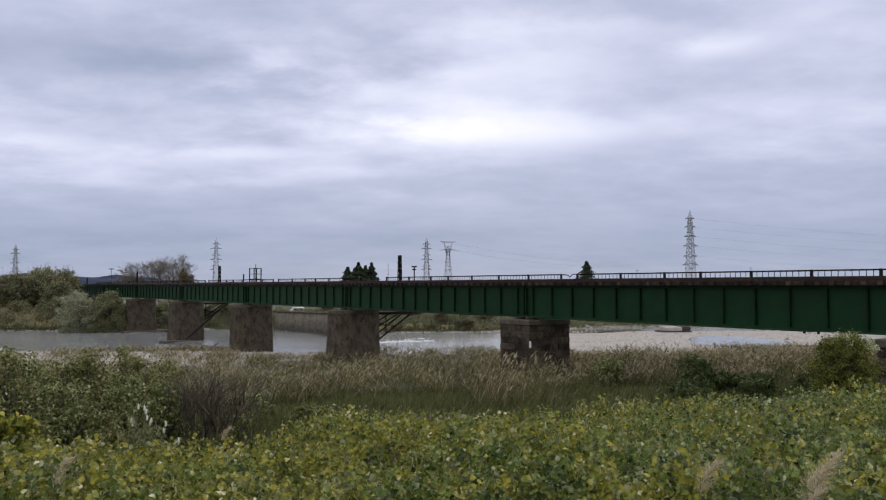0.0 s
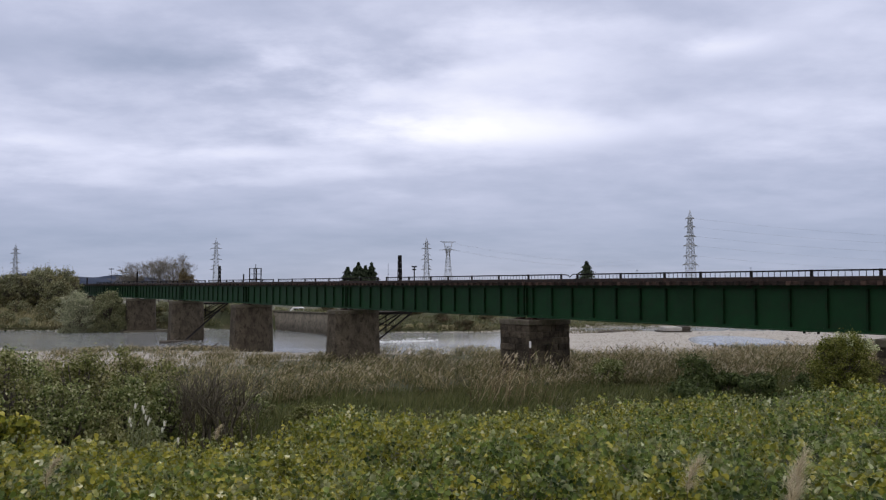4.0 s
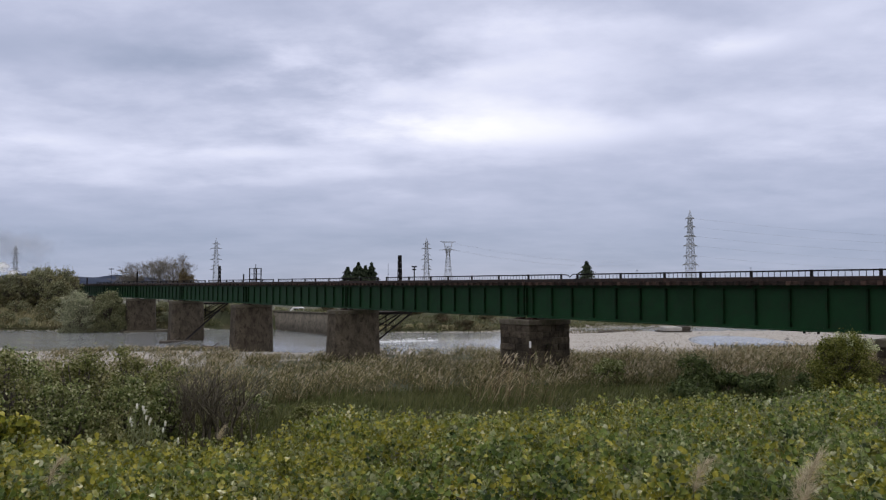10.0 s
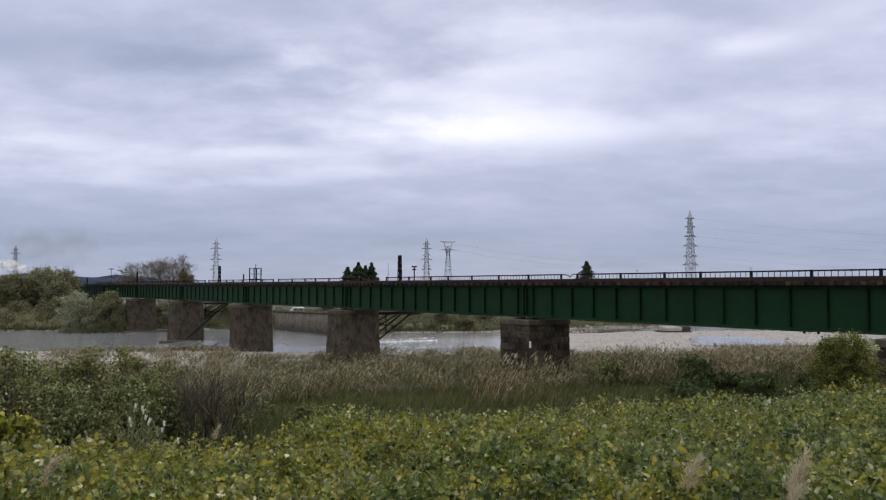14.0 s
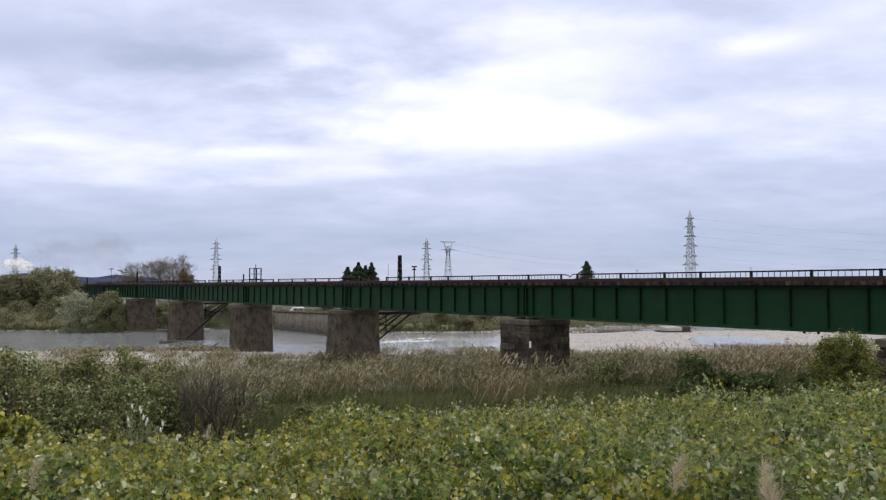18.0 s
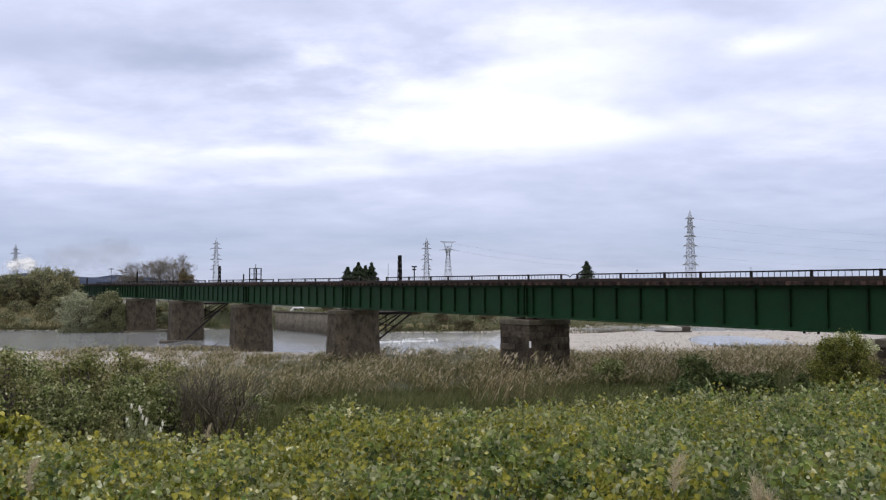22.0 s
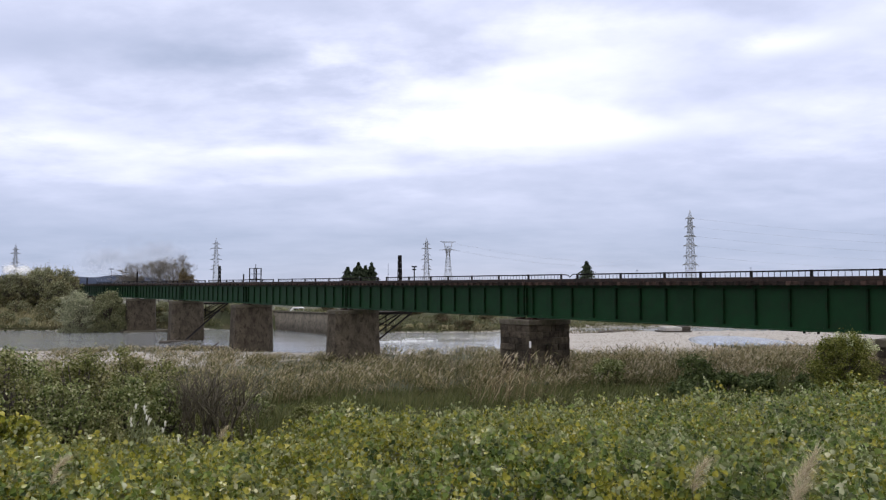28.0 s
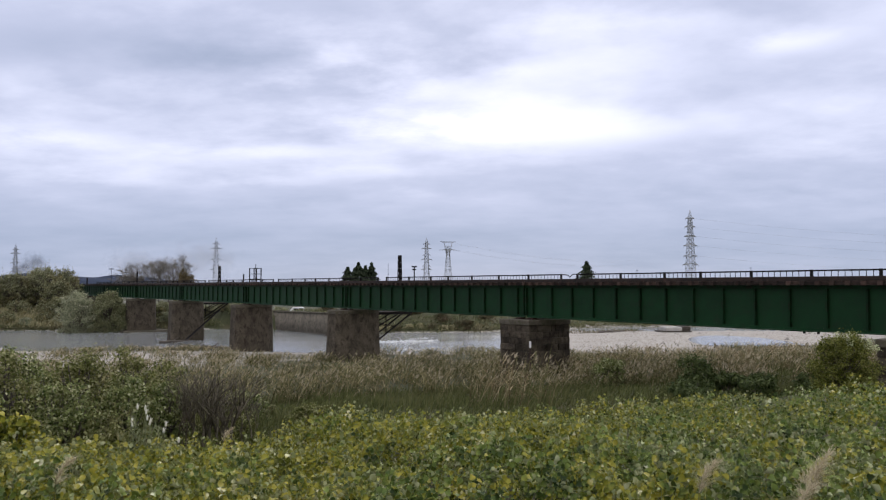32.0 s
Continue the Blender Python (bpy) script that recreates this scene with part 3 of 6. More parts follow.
def concrete_pier(t, base_z, ledge=False):
    """Tall weathered pier, slightly battered, round-nosed at the river ends, with a cap."""
    p = thing("bridge_pier", BRIDGE @ pose(t, -0.60, 0), "weathered brown concrete bridge pier standing in the river", "bridge pier", "piers of the bridge")

    def ring(z, half_t, half_w):
        pts = []
        for k in range(24):
            a = 2 * math.pi * k / 24
            c, s = math.cos(a), math.sin(a)
            q = 5.0
            r = (abs(c) ** q + abs(s) ** q) ** (-1 / q)
            pts.append((half_t * r * c, half_w * r * s, z))
        return pts

    def stack(levels):
        bm = bmesh.new()
        rings = [[bm.verts.new(c) for c in ring(*lv)] for lv in levels]
        for lo, hi in zip(rings, rings[1:]):
            for i in range(24):
                bm.faces.new((lo[i], lo[(i + 1) % 24], hi[(i + 1) % 24], hi[i]))
        bm.faces.new(rings[-1])
        bm.faces.new(rings[0][::-1])
        return bm

    h = PIER_TOP - 0.28 - base_z
    levels, n = [], int(h / 0.42)
    for i in range(n):
        for k, inset in ((0.0, 0.010), (0.05, 0.0), (0.95, 0.0)):
            z = base_z + h * (i + k) / n
            low = PIER_TOP - 0.28 - z
            levels.append((z, 1.25 + low * 0.035 - inset, 2.02 + low * 0.03 - inset))
    levels.append((PIER_TOP - 0.28, 1.22, 1.99))
    part("shaft", stack(levels), PIER_CONC, p)
    part("cap", stack([(PIER_TOP - 0.28, 1.29, 2.07), (PIER_TOP - 0.03, 1.29, 2.07), (PIER_TOP, 1.25, 2.03)]), CAP_CONC, p, "pale mossy concrete cap")
    if ledge:
        part("footing", stack([(base_z, 1.7, 2.5), (0.12, 1.7, 2.5), (0.2, 1.62, 2.42)]), CAP_CONC, p, "low concrete footing at the water line")
    return p


def stone_pier(t, base_z, half_t=1.30, near=1.80, far=1.36):
    """Pier of squared stones in courses, with a concrete cap."""
    p = thing("stone_bridge_pier", BRIDGE @ pose(t, -0.9, 0), "dark squared stone bridge pier with a pale cap, in the reeds", "bridge pier", "piers of the bridge")
    hi, rng = PIER_TOP - 0.3, random.Random(int(t * 7))
    part("core", box(0.045 - half_t, half_t - 0.045, 0.045 - far, near - 0.045, base_z, hi - 0.01), MORTAR, p, "recessed mortar joints")
    part("cap", box(-half_t - 0.06, half_t + 0.06, -far - 0.06, near + 0.06, hi, PIER_TOP, 0.03), CAP_CONC, p, "pale mossy concrete cap")
    courses = int((hi - base_z) / 0.36)
    step = (hi - base_z) / courses
    for c in range(courses):
        z0 = base_z + c * step
        for axis, lo_e, hi_e, outs in (("x", -half_t, half_t, (-far, near)), ("y", -far, near, (-half_t, half_t))):
            for out in outs:
                pos = lo_e
                while pos < hi_e - 0.05:
                    ln = min(rng.uniform(0.28, 0.75), hi_e - pos)
                    if hi_e - pos - ln < 0.22:
                        ln = hi_e - pos
                    sgn = 1 if out > 0 else -1
                    proud = out + sgn * rng.uniform(-0.02, 0.04)
                    a, b = pos + rng.uniform(0.001, 0.010), pos + ln - rng.uniform(0.001, 0.010)
                    lo, up = sorted((proud - sgn * 0.14, proud))
                    z1, z2 = z0 + rng.uniform(0.0, 0.012), z0 + step - rng.uniform(0.0, 0.012)
                    bm = box(a, b, lo, up, z1, z2, 0.022) if axis == "x" else box(lo, up, a, b, z1, z2, 0.022)
                    for q in bm.verts:
                        q.co += Vector((rng.uniform(-1, 1), rng.uniform(-1, 1), rng.uniform(-1, 1))) * 0.012
                    part("stone", bm, STONE, p)
                    pos += ln
    return p


def inspection_bracket(t, deck):
    """Steel bracket braced off the far end of a pier, which carries a mast."""
    b = thing("mast_bracket", BRIDGE @ pose(t, -0.9, 0), "dark steel bracket braced off the end of a pier", "bracket", "mast brackets")
    y0, y1 = -1.70, -5.0
    part("deck", box(-0.75, 0.75, y1, y0 - 0.06, deck + 0.062, deck + 0.14), TIMBER, b, "brown plank deck")
    for x in (-0.65, 0.65):
        part("deck_beam", box(x - 0.07, x + 0.07, y1, y0 + 0.02, deck - 0.1, deck + 0.06), DARK_STEEL, b)
        part("brace", rod((x, y0 + 0.0, deck - 2.2), (x, y1 + 0.15, deck - 0.1), 0.075, None, 4), DARK_STEEL, b)
        part("brace", rod((x, y0 + 0.0, deck - 1.05), (x, y0 - 1.9, deck - 0.1), 0.06, None, 4), DARK_STEEL, b)
        part("hanger", rod((x, y0 - 0.75, deck - 0.1), (x, y0 - 0.75, deck - 1.72), 0.05, None, 4), DARK_STEEL, b)
        part("tie", rod((x, y0, deck - 0.75), (x, y0 - 1.6, deck - 1.15), 0.04, None, 4), DARK_STEEL, b)
    return b


def track():
    tr = thing("railway_track", BRIDGE, "rusty railway track on dark timber sleepers across the bridge", "railway track")
    t0, t1 = PIER_T[0] - 3, PIER_T[-1] + 3
    for y in (-0.37, -1.43):
        bm = box(t0, t1, y - 0.06, y + 0.06, 7.125, 7.14)
        add_box(bm, t0, t1, y - 0.01, y + 0.01, 7.14, 7.25)
        add_box(bm, t0, t1, y - 0.033, y + 0.033, 7.25, 7.29)
        part("rail", bm, RAIL_STEEL, tr)
    for y in (0.30, -2.10):
        part("edge_timber", box(t0, t1, y - 0.09, y + 0.09, 7.125, 7.30, 0.012), EDGE_TIMBER, tr, "dark tarred edge beam along the sleeper ends")
    sl = part("sleeper", box(-0.11, 0.11, -2.16, 0.36, 6.949, 7.12, 0.012), TIMBER, tr)
    n = int((t1 - t0) / 0.62)
    sl.matrix_basis = pose(t0 + 0.3, 0, 0)
    for i in range(1, n):
        share("sleeper", sl.data, tr, pose(t0 + 0.3 + i * 0.62, random.uniform(-0.04, 0.04), random.uniform(-0.003, 0.0)))
    return tr


RAIL_Y, WALK_Z, HAND_Z = -3.1, 6.70, 7.64


def walkway():
    """Maintenance walkway on the far side with a barred railing, panel by panel."""
    wk = thing("walkway", BRIDGE, "narrow steel maintenance walkway along the far girder", "walkway")
    t0, t1 = PIER_T[0], PIER_T[-1]
    part("deck_plate", box(t0, t1, RAIL_Y - 0.08, -2.2, WALK_Z - 0.05, WALK_Z), RUST, wk)
    part("toe_board", box(t0, t1, RAIL_Y - 0.02, RAIL_Y + 0.0, WALK_Z + 0.002, WALK_Z + 0.36), RUST, wk)
    br = box(-0.04, 0.04, RAIL_Y - 0.05, -2.01, WALK_Z - 0.16, WALK_Z - 0.052)
    b0 = part("bracket", br, DARK_STEEL, wk)
    b0.matrix_basis = pose(t0 + 0.5, 0, 0)
    for i in range(1, 58):
        share("bracket", b0.data, wk, pose(t0 + 0.5 + i * 3.05, 0, 0))
    post = post_mesh = bar_mesh = None
    railing = thing("bridge_railing", BRIDGE, "dark steel barred railing along the bridge walkway", "railing")
    for k in range(8):
        base = PIER_T[k]
        starts = [base + 0.25, base + 3.3, base + 6.35, base + 9.4, base + 12.3, base + 14.6, base + 17.7]
        ends = starts[1:] + [base + SPAN - 1.15]
        for a in starts + [base + SPAN - 1.15]:
            if post is None:
                post = part("post", box(-0.06, 0.06, RAIL_Y - 0.05, RAIL_Y + 0.05, WALK_Z + 0.002, HAND_Z + 0.012, 0.006), DARK_STEEL, railing)
                post.matrix_basis, post_mesh = pose(a, 0, 0), post.data
            else:
                share("post", post_mesh, railing, pose(a, 0, 0))
        far_bars = []
        for a, b in zip(starts, ends):
            part("handrail", box(a + 0.06, b - 0.06, RAIL_Y - 0.04, RAIL_Y + 0.04, HAND_Z - 0.07, HAND_Z), DARK_STEEL, railing)
            part("lower_rail", box(a + 0.06, b - 0.06, RAIL_Y - 0.02, RAIL_Y + 0.02, WALK_Z + 0.1, WALK_Z + 0.14), DARK_STEEL, railing)
            n = max(3, int((b - a) / 0.28))
            for i in range(1, n):
                x = a + (b - a) * i / n
                if k < 3:
                    if bar_mesh is None:
                        o = part("bar", box(-0.011, 0.011, RAIL_Y - 0.011, RAIL_Y + 0.011, WALK_Z + 0.14, HAND_Z - 0.07), DARK_STEEL, railing)
                        o.matrix_basis, bar_mesh = pose(x, 0, 0), o.data
                    else:
                        share("bar", bar_mesh, railing, pose(x, 0, 0))
                else:
                    far_bars.append(((x, RAIL_Y, WALK_Z + 0.14), (x, RAIL_Y, HAND_Z - 0.07), 0.015, 0.015))
        if far_bars:
            v, f = rods(far_bars)
            tagged(raw("bars", v, f, DARK_STEEL, railing), kind="stuff")
    # the short bent piece of handrail over the pier
    b = PIER_T[2]
    bm = bmesh.new()
    pts = [(-1.15, HAND_Z - 0.02), (-0.75, HAND_Z - 0.03), (-0.5, HAND_Z - 0.2), (-0.35, HAND_Z - 0.07), (0.25, HAND_Z - 0.02)]
    for (xa, za), (xb, zb) in zip(pts, pts[1:]):
        add_rod(bm, (b + xa, RAIL_Y, za), (b + xb, RAIL_Y, zb), 0.028, None, 6)
    part("bent_handrail", bm, DARK_STEEL, railing, "bent piece of dark handrail")


for k in range(8):
    girder_span(k)
drains(18.2)
drains(17.6)
stone_pier(PIER_T[1], 1.2, 1.62, 1.66)
stone_pier(PIER_T[2], 0.9)
concrete_pier(PIER_T[3], 0.1)
for k, led in ((4, False), (5, False), (6, True), (7, False)):
    concrete_pier(PIER_T[k], -0.9, led)
inspection_bracket(PIER_T[3], LOW_Z - 0.45)
inspection_bracket(PIER_T[5], LOW_Z - 0.45)
track()
walkway()


def abutment(t, out):
    a = thing("bridge_abutment", BRIDGE @ pose(t, -0.9, 0), "plain weathered concrete bridge abutment in the levee", "abutment", "abutments")
    lo = 0.3
    part("wall", box(-0.9 + out * 0.4, 0.9 + out * 0.4, -3.0, 3.0, lo, PIER_TOP, 0.03), PIER_CONC, a)
    x0, x1 = sorted((out * 0.95 + out * 0.4, out * 1.35))
    part("back_wall", box(x0, x0 + 0.4, -3.0, 3.0, lo, 6.85, 0.02), PIER_CONC, a)
    return a


abutment(PIER_T[0], -1)
abutment(PIER_T[8], 1)


def pier_apron(t):
    a = thing("pier_apron", BRIDGE @ pose(t, -0.9, 0), "low flat concrete apron at a pier's foot in the river", "apron")
    part("slab", box(-2.7, 2.7, -3.4, 3.4, -0.6, 0.22, 0.05), CAP_CONC, a)


pier_apron(PIER_T[6])


def marker_stake():
    x, y, _ = bank(32.9, 28.93)
    z = float(ground_z(32.9, 28.93))
    m = thing("marker_stake", pose(x, y, z), "narrow white marker stake among the reeds by the stone pier", "stake")
    part("shaft", box(-0.03, 0.03, -0.03, 0.03, -0.1, 2.2, 0.008), TIMBER, m)
    part("board", box(-0.055, 0.055, -0.045, -0.032, 1.9, 2.26, 0.005), CAR_WHITE, m, "white painted board")


marker_stake()


def driftwood(t, w, ln, r, turn, seed):
    rr = random.Random(seed)
    x, y, _ = bank(t, w)
    d = thing("driftwood_log", pose(x, y, max(0.0, float(ground_z(t, w))) + r * 0.7, 0, 0, turn), "dark waterlogged driftwood stranded at the shore", "driftwood", "driftwood")
    bm, p = bmesh.new(), Vector((-ln / 2, 0, 0))
    for i in range(5):
        q = p + Vector((ln / 5, rr.uniform(-0.12, 0.12), rr.uniform(-0.03, 0.06)))
        add_rod(bm, p, q, r * (1 - 0.13 * i), r * (0.87 - 0.13 * i), 7)
        p = q
    part("trunk", bm, BARK, d)
    part("snag", rod((-ln * 0.1, 0, 0), (ln * 0.12, 0.3, 0.55), r * 0.45, r * 0.2, 6), BARK, d)


for i, (t, w, ln, r, turn) in enumerate(((64.5, 48.5, 3.6, 0.16, 10), (86.5, 26.5, 4.0, 0.2, 20), (85.5, 29.5, 3.0, 0.25, -15), (97, 28.5, 3.4, 0.2, 5), (83, 31.5, 2.4, 0.2, 40), (80, 86, 4.0, 0.15, 5), (84.5, 80, 3.4, 0.2, -8))):
    driftwood(t, w, ln, r, turn, 400 + i)


# ---------------------------------------------------------------- far bank and distance
def lattice_pylon(name, x, y, z0, height, spread_w, arms, label):
    """Lattice transmission tower: four tapering legs, diagonal bracing, cross arms."""
    p = thing(name, pose(x, y, z0, 0, 0, 12), label, "pylon", "transmission towers")
    th = height * 0.0029

    def half(h):
        k = h / height
        return spread_w * (0.14 + 0.42 * (1 - k))

    levels, h = [0.0], 0.0
    while h < height * 0.90:
        h += max(half(h) * 1.6, height * 0.03)
        levels.append(min(h, height * 0.92))
    legs, lace = [], []
    for a, b in zip(levels, levels[1:]):
        ra, rb = half(a), half(b)
        ca = [(ra, ra, a), (-ra, ra, a), (-ra, -ra, a), (ra, -ra, a)]
        cb = [(rb, rb, b), (-rb, rb, b), (-rb, -rb, b), (rb, -rb, b)]
        for i in range(4):
            j = (i + 1) % 4
            legs.append((ca[i], cb[i], th, th))
            lace += [(ca[i], cb[j], th * 0.7, th * 0.7), (ca[j], cb[i], th * 0.7, th * 0.7), (cb[i], cb[j], th * 0.8, th * 0.8)]
    r = half(levels[-1])
    for cx, cy in ((r, r), (-r, r), (-r, -r), (r, -r)):
        legs.append(((cx, cy, levels[-1]), (0, 0, height), th, th * 0.7))
    v, f = rods(legs)
    tagged(raw("leg_frame", v, f, GALV_HAZED, p), kind="stuff")
    v, f = rods(lace)
    tagged(raw("bracing", v, f, GALV_HAZED, p), kind="stuff")
    for hk, reach in arms:
        h = hk * height
        for s in (-1, 1):
            segs = []
            tip = (s * reach, 0, h)
            for yy in (-half(h), half(h)):
                segs += [((s * half(h), yy, h), tip, th * 1.4, th * 1.0), ((s * half(h), yy, h + height * 0.018), tip, th * 1.2, th * 1.0)]
            segs.append((tip, (s * reach, 0, h - height * 0.022), th * 0.3, th * 0.3))
            v, f = rods(segs)
            raw("cross_arm", v, f, GALV_HAZED, p)
    return p


SIX = [(0.88, 3.0), (0.80, 4.2), (0.68, 3.2), (0.60, 4.4), (0.48, 3.4), (0.42, 4.4)]
lattice_pylon("transmission_pylon", 131.5, 420, 1.5, 45.7, 4.4, [(0.90, 2.6), (0.80, 3.3), (0.69, 3.5), (0.58, 4.2), (0.46, 4.0), (0.36, 4.6)], "tall grey lattice power pylon on the far plain")
lattice_pylon("transmission_pylon", -12.9, 620, 1.5, 43.0, 4.6, SIX, "grey lattice power pylon on the far plain")
lattice_pylon("transmission_pylon", -172.2, 600, 1.5, 41.9, 4.6, SIX, "grey lattice power pylon on the far plain")
lattice_pylon("transmission_pylon", -378.5, 700, 1.5, 42.4, 4.2, SIX, "grey lattice power pylon on the far plain")
flat = lattice_pylon("flat_top_pylon", 3.2, 500, 1.5, 31.0, 4.8, [(0.90, 5.6)], "broad flat-topped grey lattice power pylon")
head = []
for yy in (-0.6, 0.6):
    for sx in (-1, 1):
        head += [((sx * 0.8, yy, 24.5), (sx * 2.6, yy, 32.6), 0.13, 0.11), ((sx * 2.6, yy, 32.6), (sx * 5.2, 0, 33.2), 0.11, 0.08), ((sx * 1.2, yy, 26.4), (-sx * 1.7, yy, 28.6), 0.08, 0.08), ((sx * 1.7, yy, 28.6), (-sx * 2.1, yy, 30.6), 0.08, 0.08)]
    head += [((-2.6, yy, 32.6), (2.6, yy, 32.6), 0.11, 0.11), ((-5.2, 0, 33.2), (5.2, 0, 33.2), 0.11, 0.11)]
v, f = rods(head)
raw("head_frame", v, f, GALV_HAZED, flat)


def power_line(a, b, sag, count=14, r=0.024):
    """One sagging wire, a thin square tube along its whole run."""
    a, b = Vector(a), Vector(b)
    across = (b - a).cross(Vector((0, 0, 1))).normalized() * r
    up = Vector((0, 0, r))
    verts, faces = [], []
    for k in range(count + 1):
        p = a.lerp(b, k / count) - Vector((0, 0, sag * 4 * (k / count) * (1 - k / count)))
        verts += [tuple(p + across), tuple(p + up), tuple(p - across), tuple(p - up)]
    for k in range(count):
        for i in range(4):
            faces.append((k * 4 + i, k * 4 + (i + 1) % 4, k * 4 + 4 + (i + 1) % 4, k * 4 + 4 + i))
    return tagged(raw("power_line", verts, faces, GALV_HAZED), "thin grey overhead power line between pylons", "power line", "power lines")


for dz, rx in ((0.90, 2.6), (0.80, 3.3), (0.69, 3.5), (0.58, 4.2), (0.46, 4.0)):
    power_line((131.5 + rx, 420, 1.5 + 45.7 * dz), (420 + rx, 470, 1.5 + 40 * dz), 6.0)
for dz, rx in ((0.97, 5.0), (0.84, 5.2)):
    power_line((3.2 + rx, 500, 1.5 + 33.2 * dz), (150 + rx, 640, 2 + 26 * dz), 4.0)
    power_line((3.2 + rx, 498, 1.0 + 33.2 * dz), (120 + rx, 560, 2 + 22 * dz), 3.0)


def ridge(name, x0, x1, y, top, label, seed):
    xs = np.linspace(x0, x1, 70)
    k = np.sin(np.linspace(0, math.pi, 70)) ** 0.6
    h = top * k * (0.72 + 0.28 * lump(xs, xs * 0.3, (x1 - x0) / 7.0, seed))
    rows = [np.stack([xs, np.full(70, y - 130.0), np.full(70, 0.0)], 1), np.stack([xs, np.full(70, y - 60.0), h * 0.62], 1),
            np.stack([xs, np.full(70, float(y)), h], 1), np.stack([xs, np.full(70, y + 180.0), np.full(70, 0.0)], 1)]
    verts = np.concatenate(rows)
    i = (np.arange(3)[:, None] * 70 + np.arange(69)[None]).ravel()
    ob = raw(name, verts, np.stack([i, i + 1, i + 71, i + 70], 1), HILL, smooth=True)
    return tagged(ob, label, "hill", kind="structure")


# the blue of distant haze is mixed into the hills' own colour
HILL = surface("hazy_wooded_hill", (0.055, 0.068, 0.10), (0.085, 0.10, 0.14), 0.004, 0.03, 1.0, 0, 0.2, 2.0)
ridge("backdrop_hills", -2300, -1080, 3300, 77, "low blue-grey wooded hills at the horizon", 2)
ridge("backdrop_hills_low", -2150, -1150, 3900, 80, "low blue-grey wooded hills at the horizon", 5)


# ---------------------------------------------------------------- trees and shrubs
def land_at(x, y):
    return float(ground_z(-x * SP + y * CP, x * CP + y * SP))


def limb_tree(rng, height, girth, levels=4, spread_a=0.6, first=0.3, fan=3):
    """Struts of a branching trunk; also the outer twig ends."""
    segs, tips = [], []

    def grow(p, d, ln, r, lv):
        q = p + d * ln
        segs.append((tuple(p), tuple(q), r, r * 0.68))
        if lv == 0:
            tips.append(tuple(q))
            return
        for _ in range(fan if lv < levels else fan + 1):
            nd = (d + Vector((rng.uniform(-1, 1), rng.uniform(-1, 1), rng.uniform(-0.25, 0.75))) * spread_a).normalized()
            grow(p + d * ln * rng.uniform(0.65, 1.0), nd, ln * rng.uniform(0.62, 0.85), r * 0.62, lv - 1)

    grow(Vector((0, 0, 0)), Vector((0.05, 0, 1)).normalized(), height * first, girth, levels)
    return segs, tips


def crown(rng, centres, radii, count, size):
    """Leaf points over clumps, denser towards their skins."""
    k = rng.integers(0, len(centres), count)
    d = rng.normal(size=(count, 3))
    d /= np.linalg.norm(d, axis=1, keepdims=True)
    r = radii[k] * rng.uniform(0.45, 1.08, count) ** 0.6 * np.where(rng.random(count) < 0.42, rng.uniform(1.0, 2.1, count), 1.0)
    p = centres[k] + d * r[:, None] * np.array([1, 1, 0.85])
    keep = p[:, 2] > 0.03
    return leaves(p[keep], d[keep] + np.array([0, 0, 0.5]), size * rng.uniform(0.6, 1.35, keep.sum()), rng)


def leafy(name, x, y, z, width, depth, height, leaf, label, category, seed, count=2600, size=0.35, clumps=26, low=0.1, group="", full=1.0):
    """A tree or shrub: forked stems and a crown of leaf clumps of uneven outline."""
    rng = np.random.default_rng(seed)
    rr = random.Random(seed)
    t = thing(name, pose(x, y, z, 0, 0, rr.uniform(0, 360) if abs(width - depth) < 0.1 else 0), label, category, group)
    cs, rad = [], []
    for _ in range(clumps):
        a, h = rr.uniform(0, 2 * math.pi), rr.uniform(low, 1.0)
        bulge = math.sqrt(max(0.05, 1 - (abs(h - 0.42) / 0.62) ** 2)) * rr.uniform(0.75, 1.2)
        q = math.sqrt(rr.random()) * bulge
        cr = rr.uniform(0.08, 0.20) * min(width, height) * (26 / clumps) ** 0.25 * full
        cs.append((math.cos(a) * q * (width * 0.5 - cr * 0.6), math.sin(a) * q * (depth * 0.5 - cr * 0.6), max(cr * 0.5, h * rr.uniform(0.86, 1.06) * (height - cr))))
        rad.append(cr)
    cs, rad = np.array(cs), np.array(rad)
    segs = []
    for c in cs:
        mid = Vector((c[0] * 0.4, c[1] * 0.4, c[2] * 0.55))
        segs += [((c[0] * 0.08, c[1] * 0.08, -0.15), tuple(mid), height * 0.016, height * 0.010), (tuple(mid), tuple(c), height * 0.010, height * 0.004)]
    v, f = rods(segs)
    raw("trunk", v, f, BARK, t)
    v, f = crown(rng, cs, rad, count, size)
    if category == "tree":
        # upright shoots break the outline of the crown
        high = np.argsort(cs[:, 2])[-len(cs) // 2:]
        k = rng.choice(high, 70)
        up = rng.uniform(0, 1, (70, 16)) * rng.uniform(0.08, 0.22, (70, 1)) * height
        lean = rng.normal(0, 0.18, (70, 2))
        p = np.stack([cs[k, 0][:, None] + rng.normal(0, 0.06, (70, 16)) + lean[:, :1] * up, cs[k, 1][:, None] + rng.normal(0, 0.06, (70, 16)) + lean[:, 1:] * up, (cs[k, 2] + rad[k] * 0.7)[:, None] + up], -1).reshape(-1, 3)
        v, f = joined((v, f), leaves(p, np.tile([0.0, -0.4, 0.6], (len(p), 1)), size * 0.9 * rng.uniform(0.6, 1.2, len(p)), rng, 0.45))
    tagged(raw("crown", v, f, leaf, t), kind="stuff")
    return t


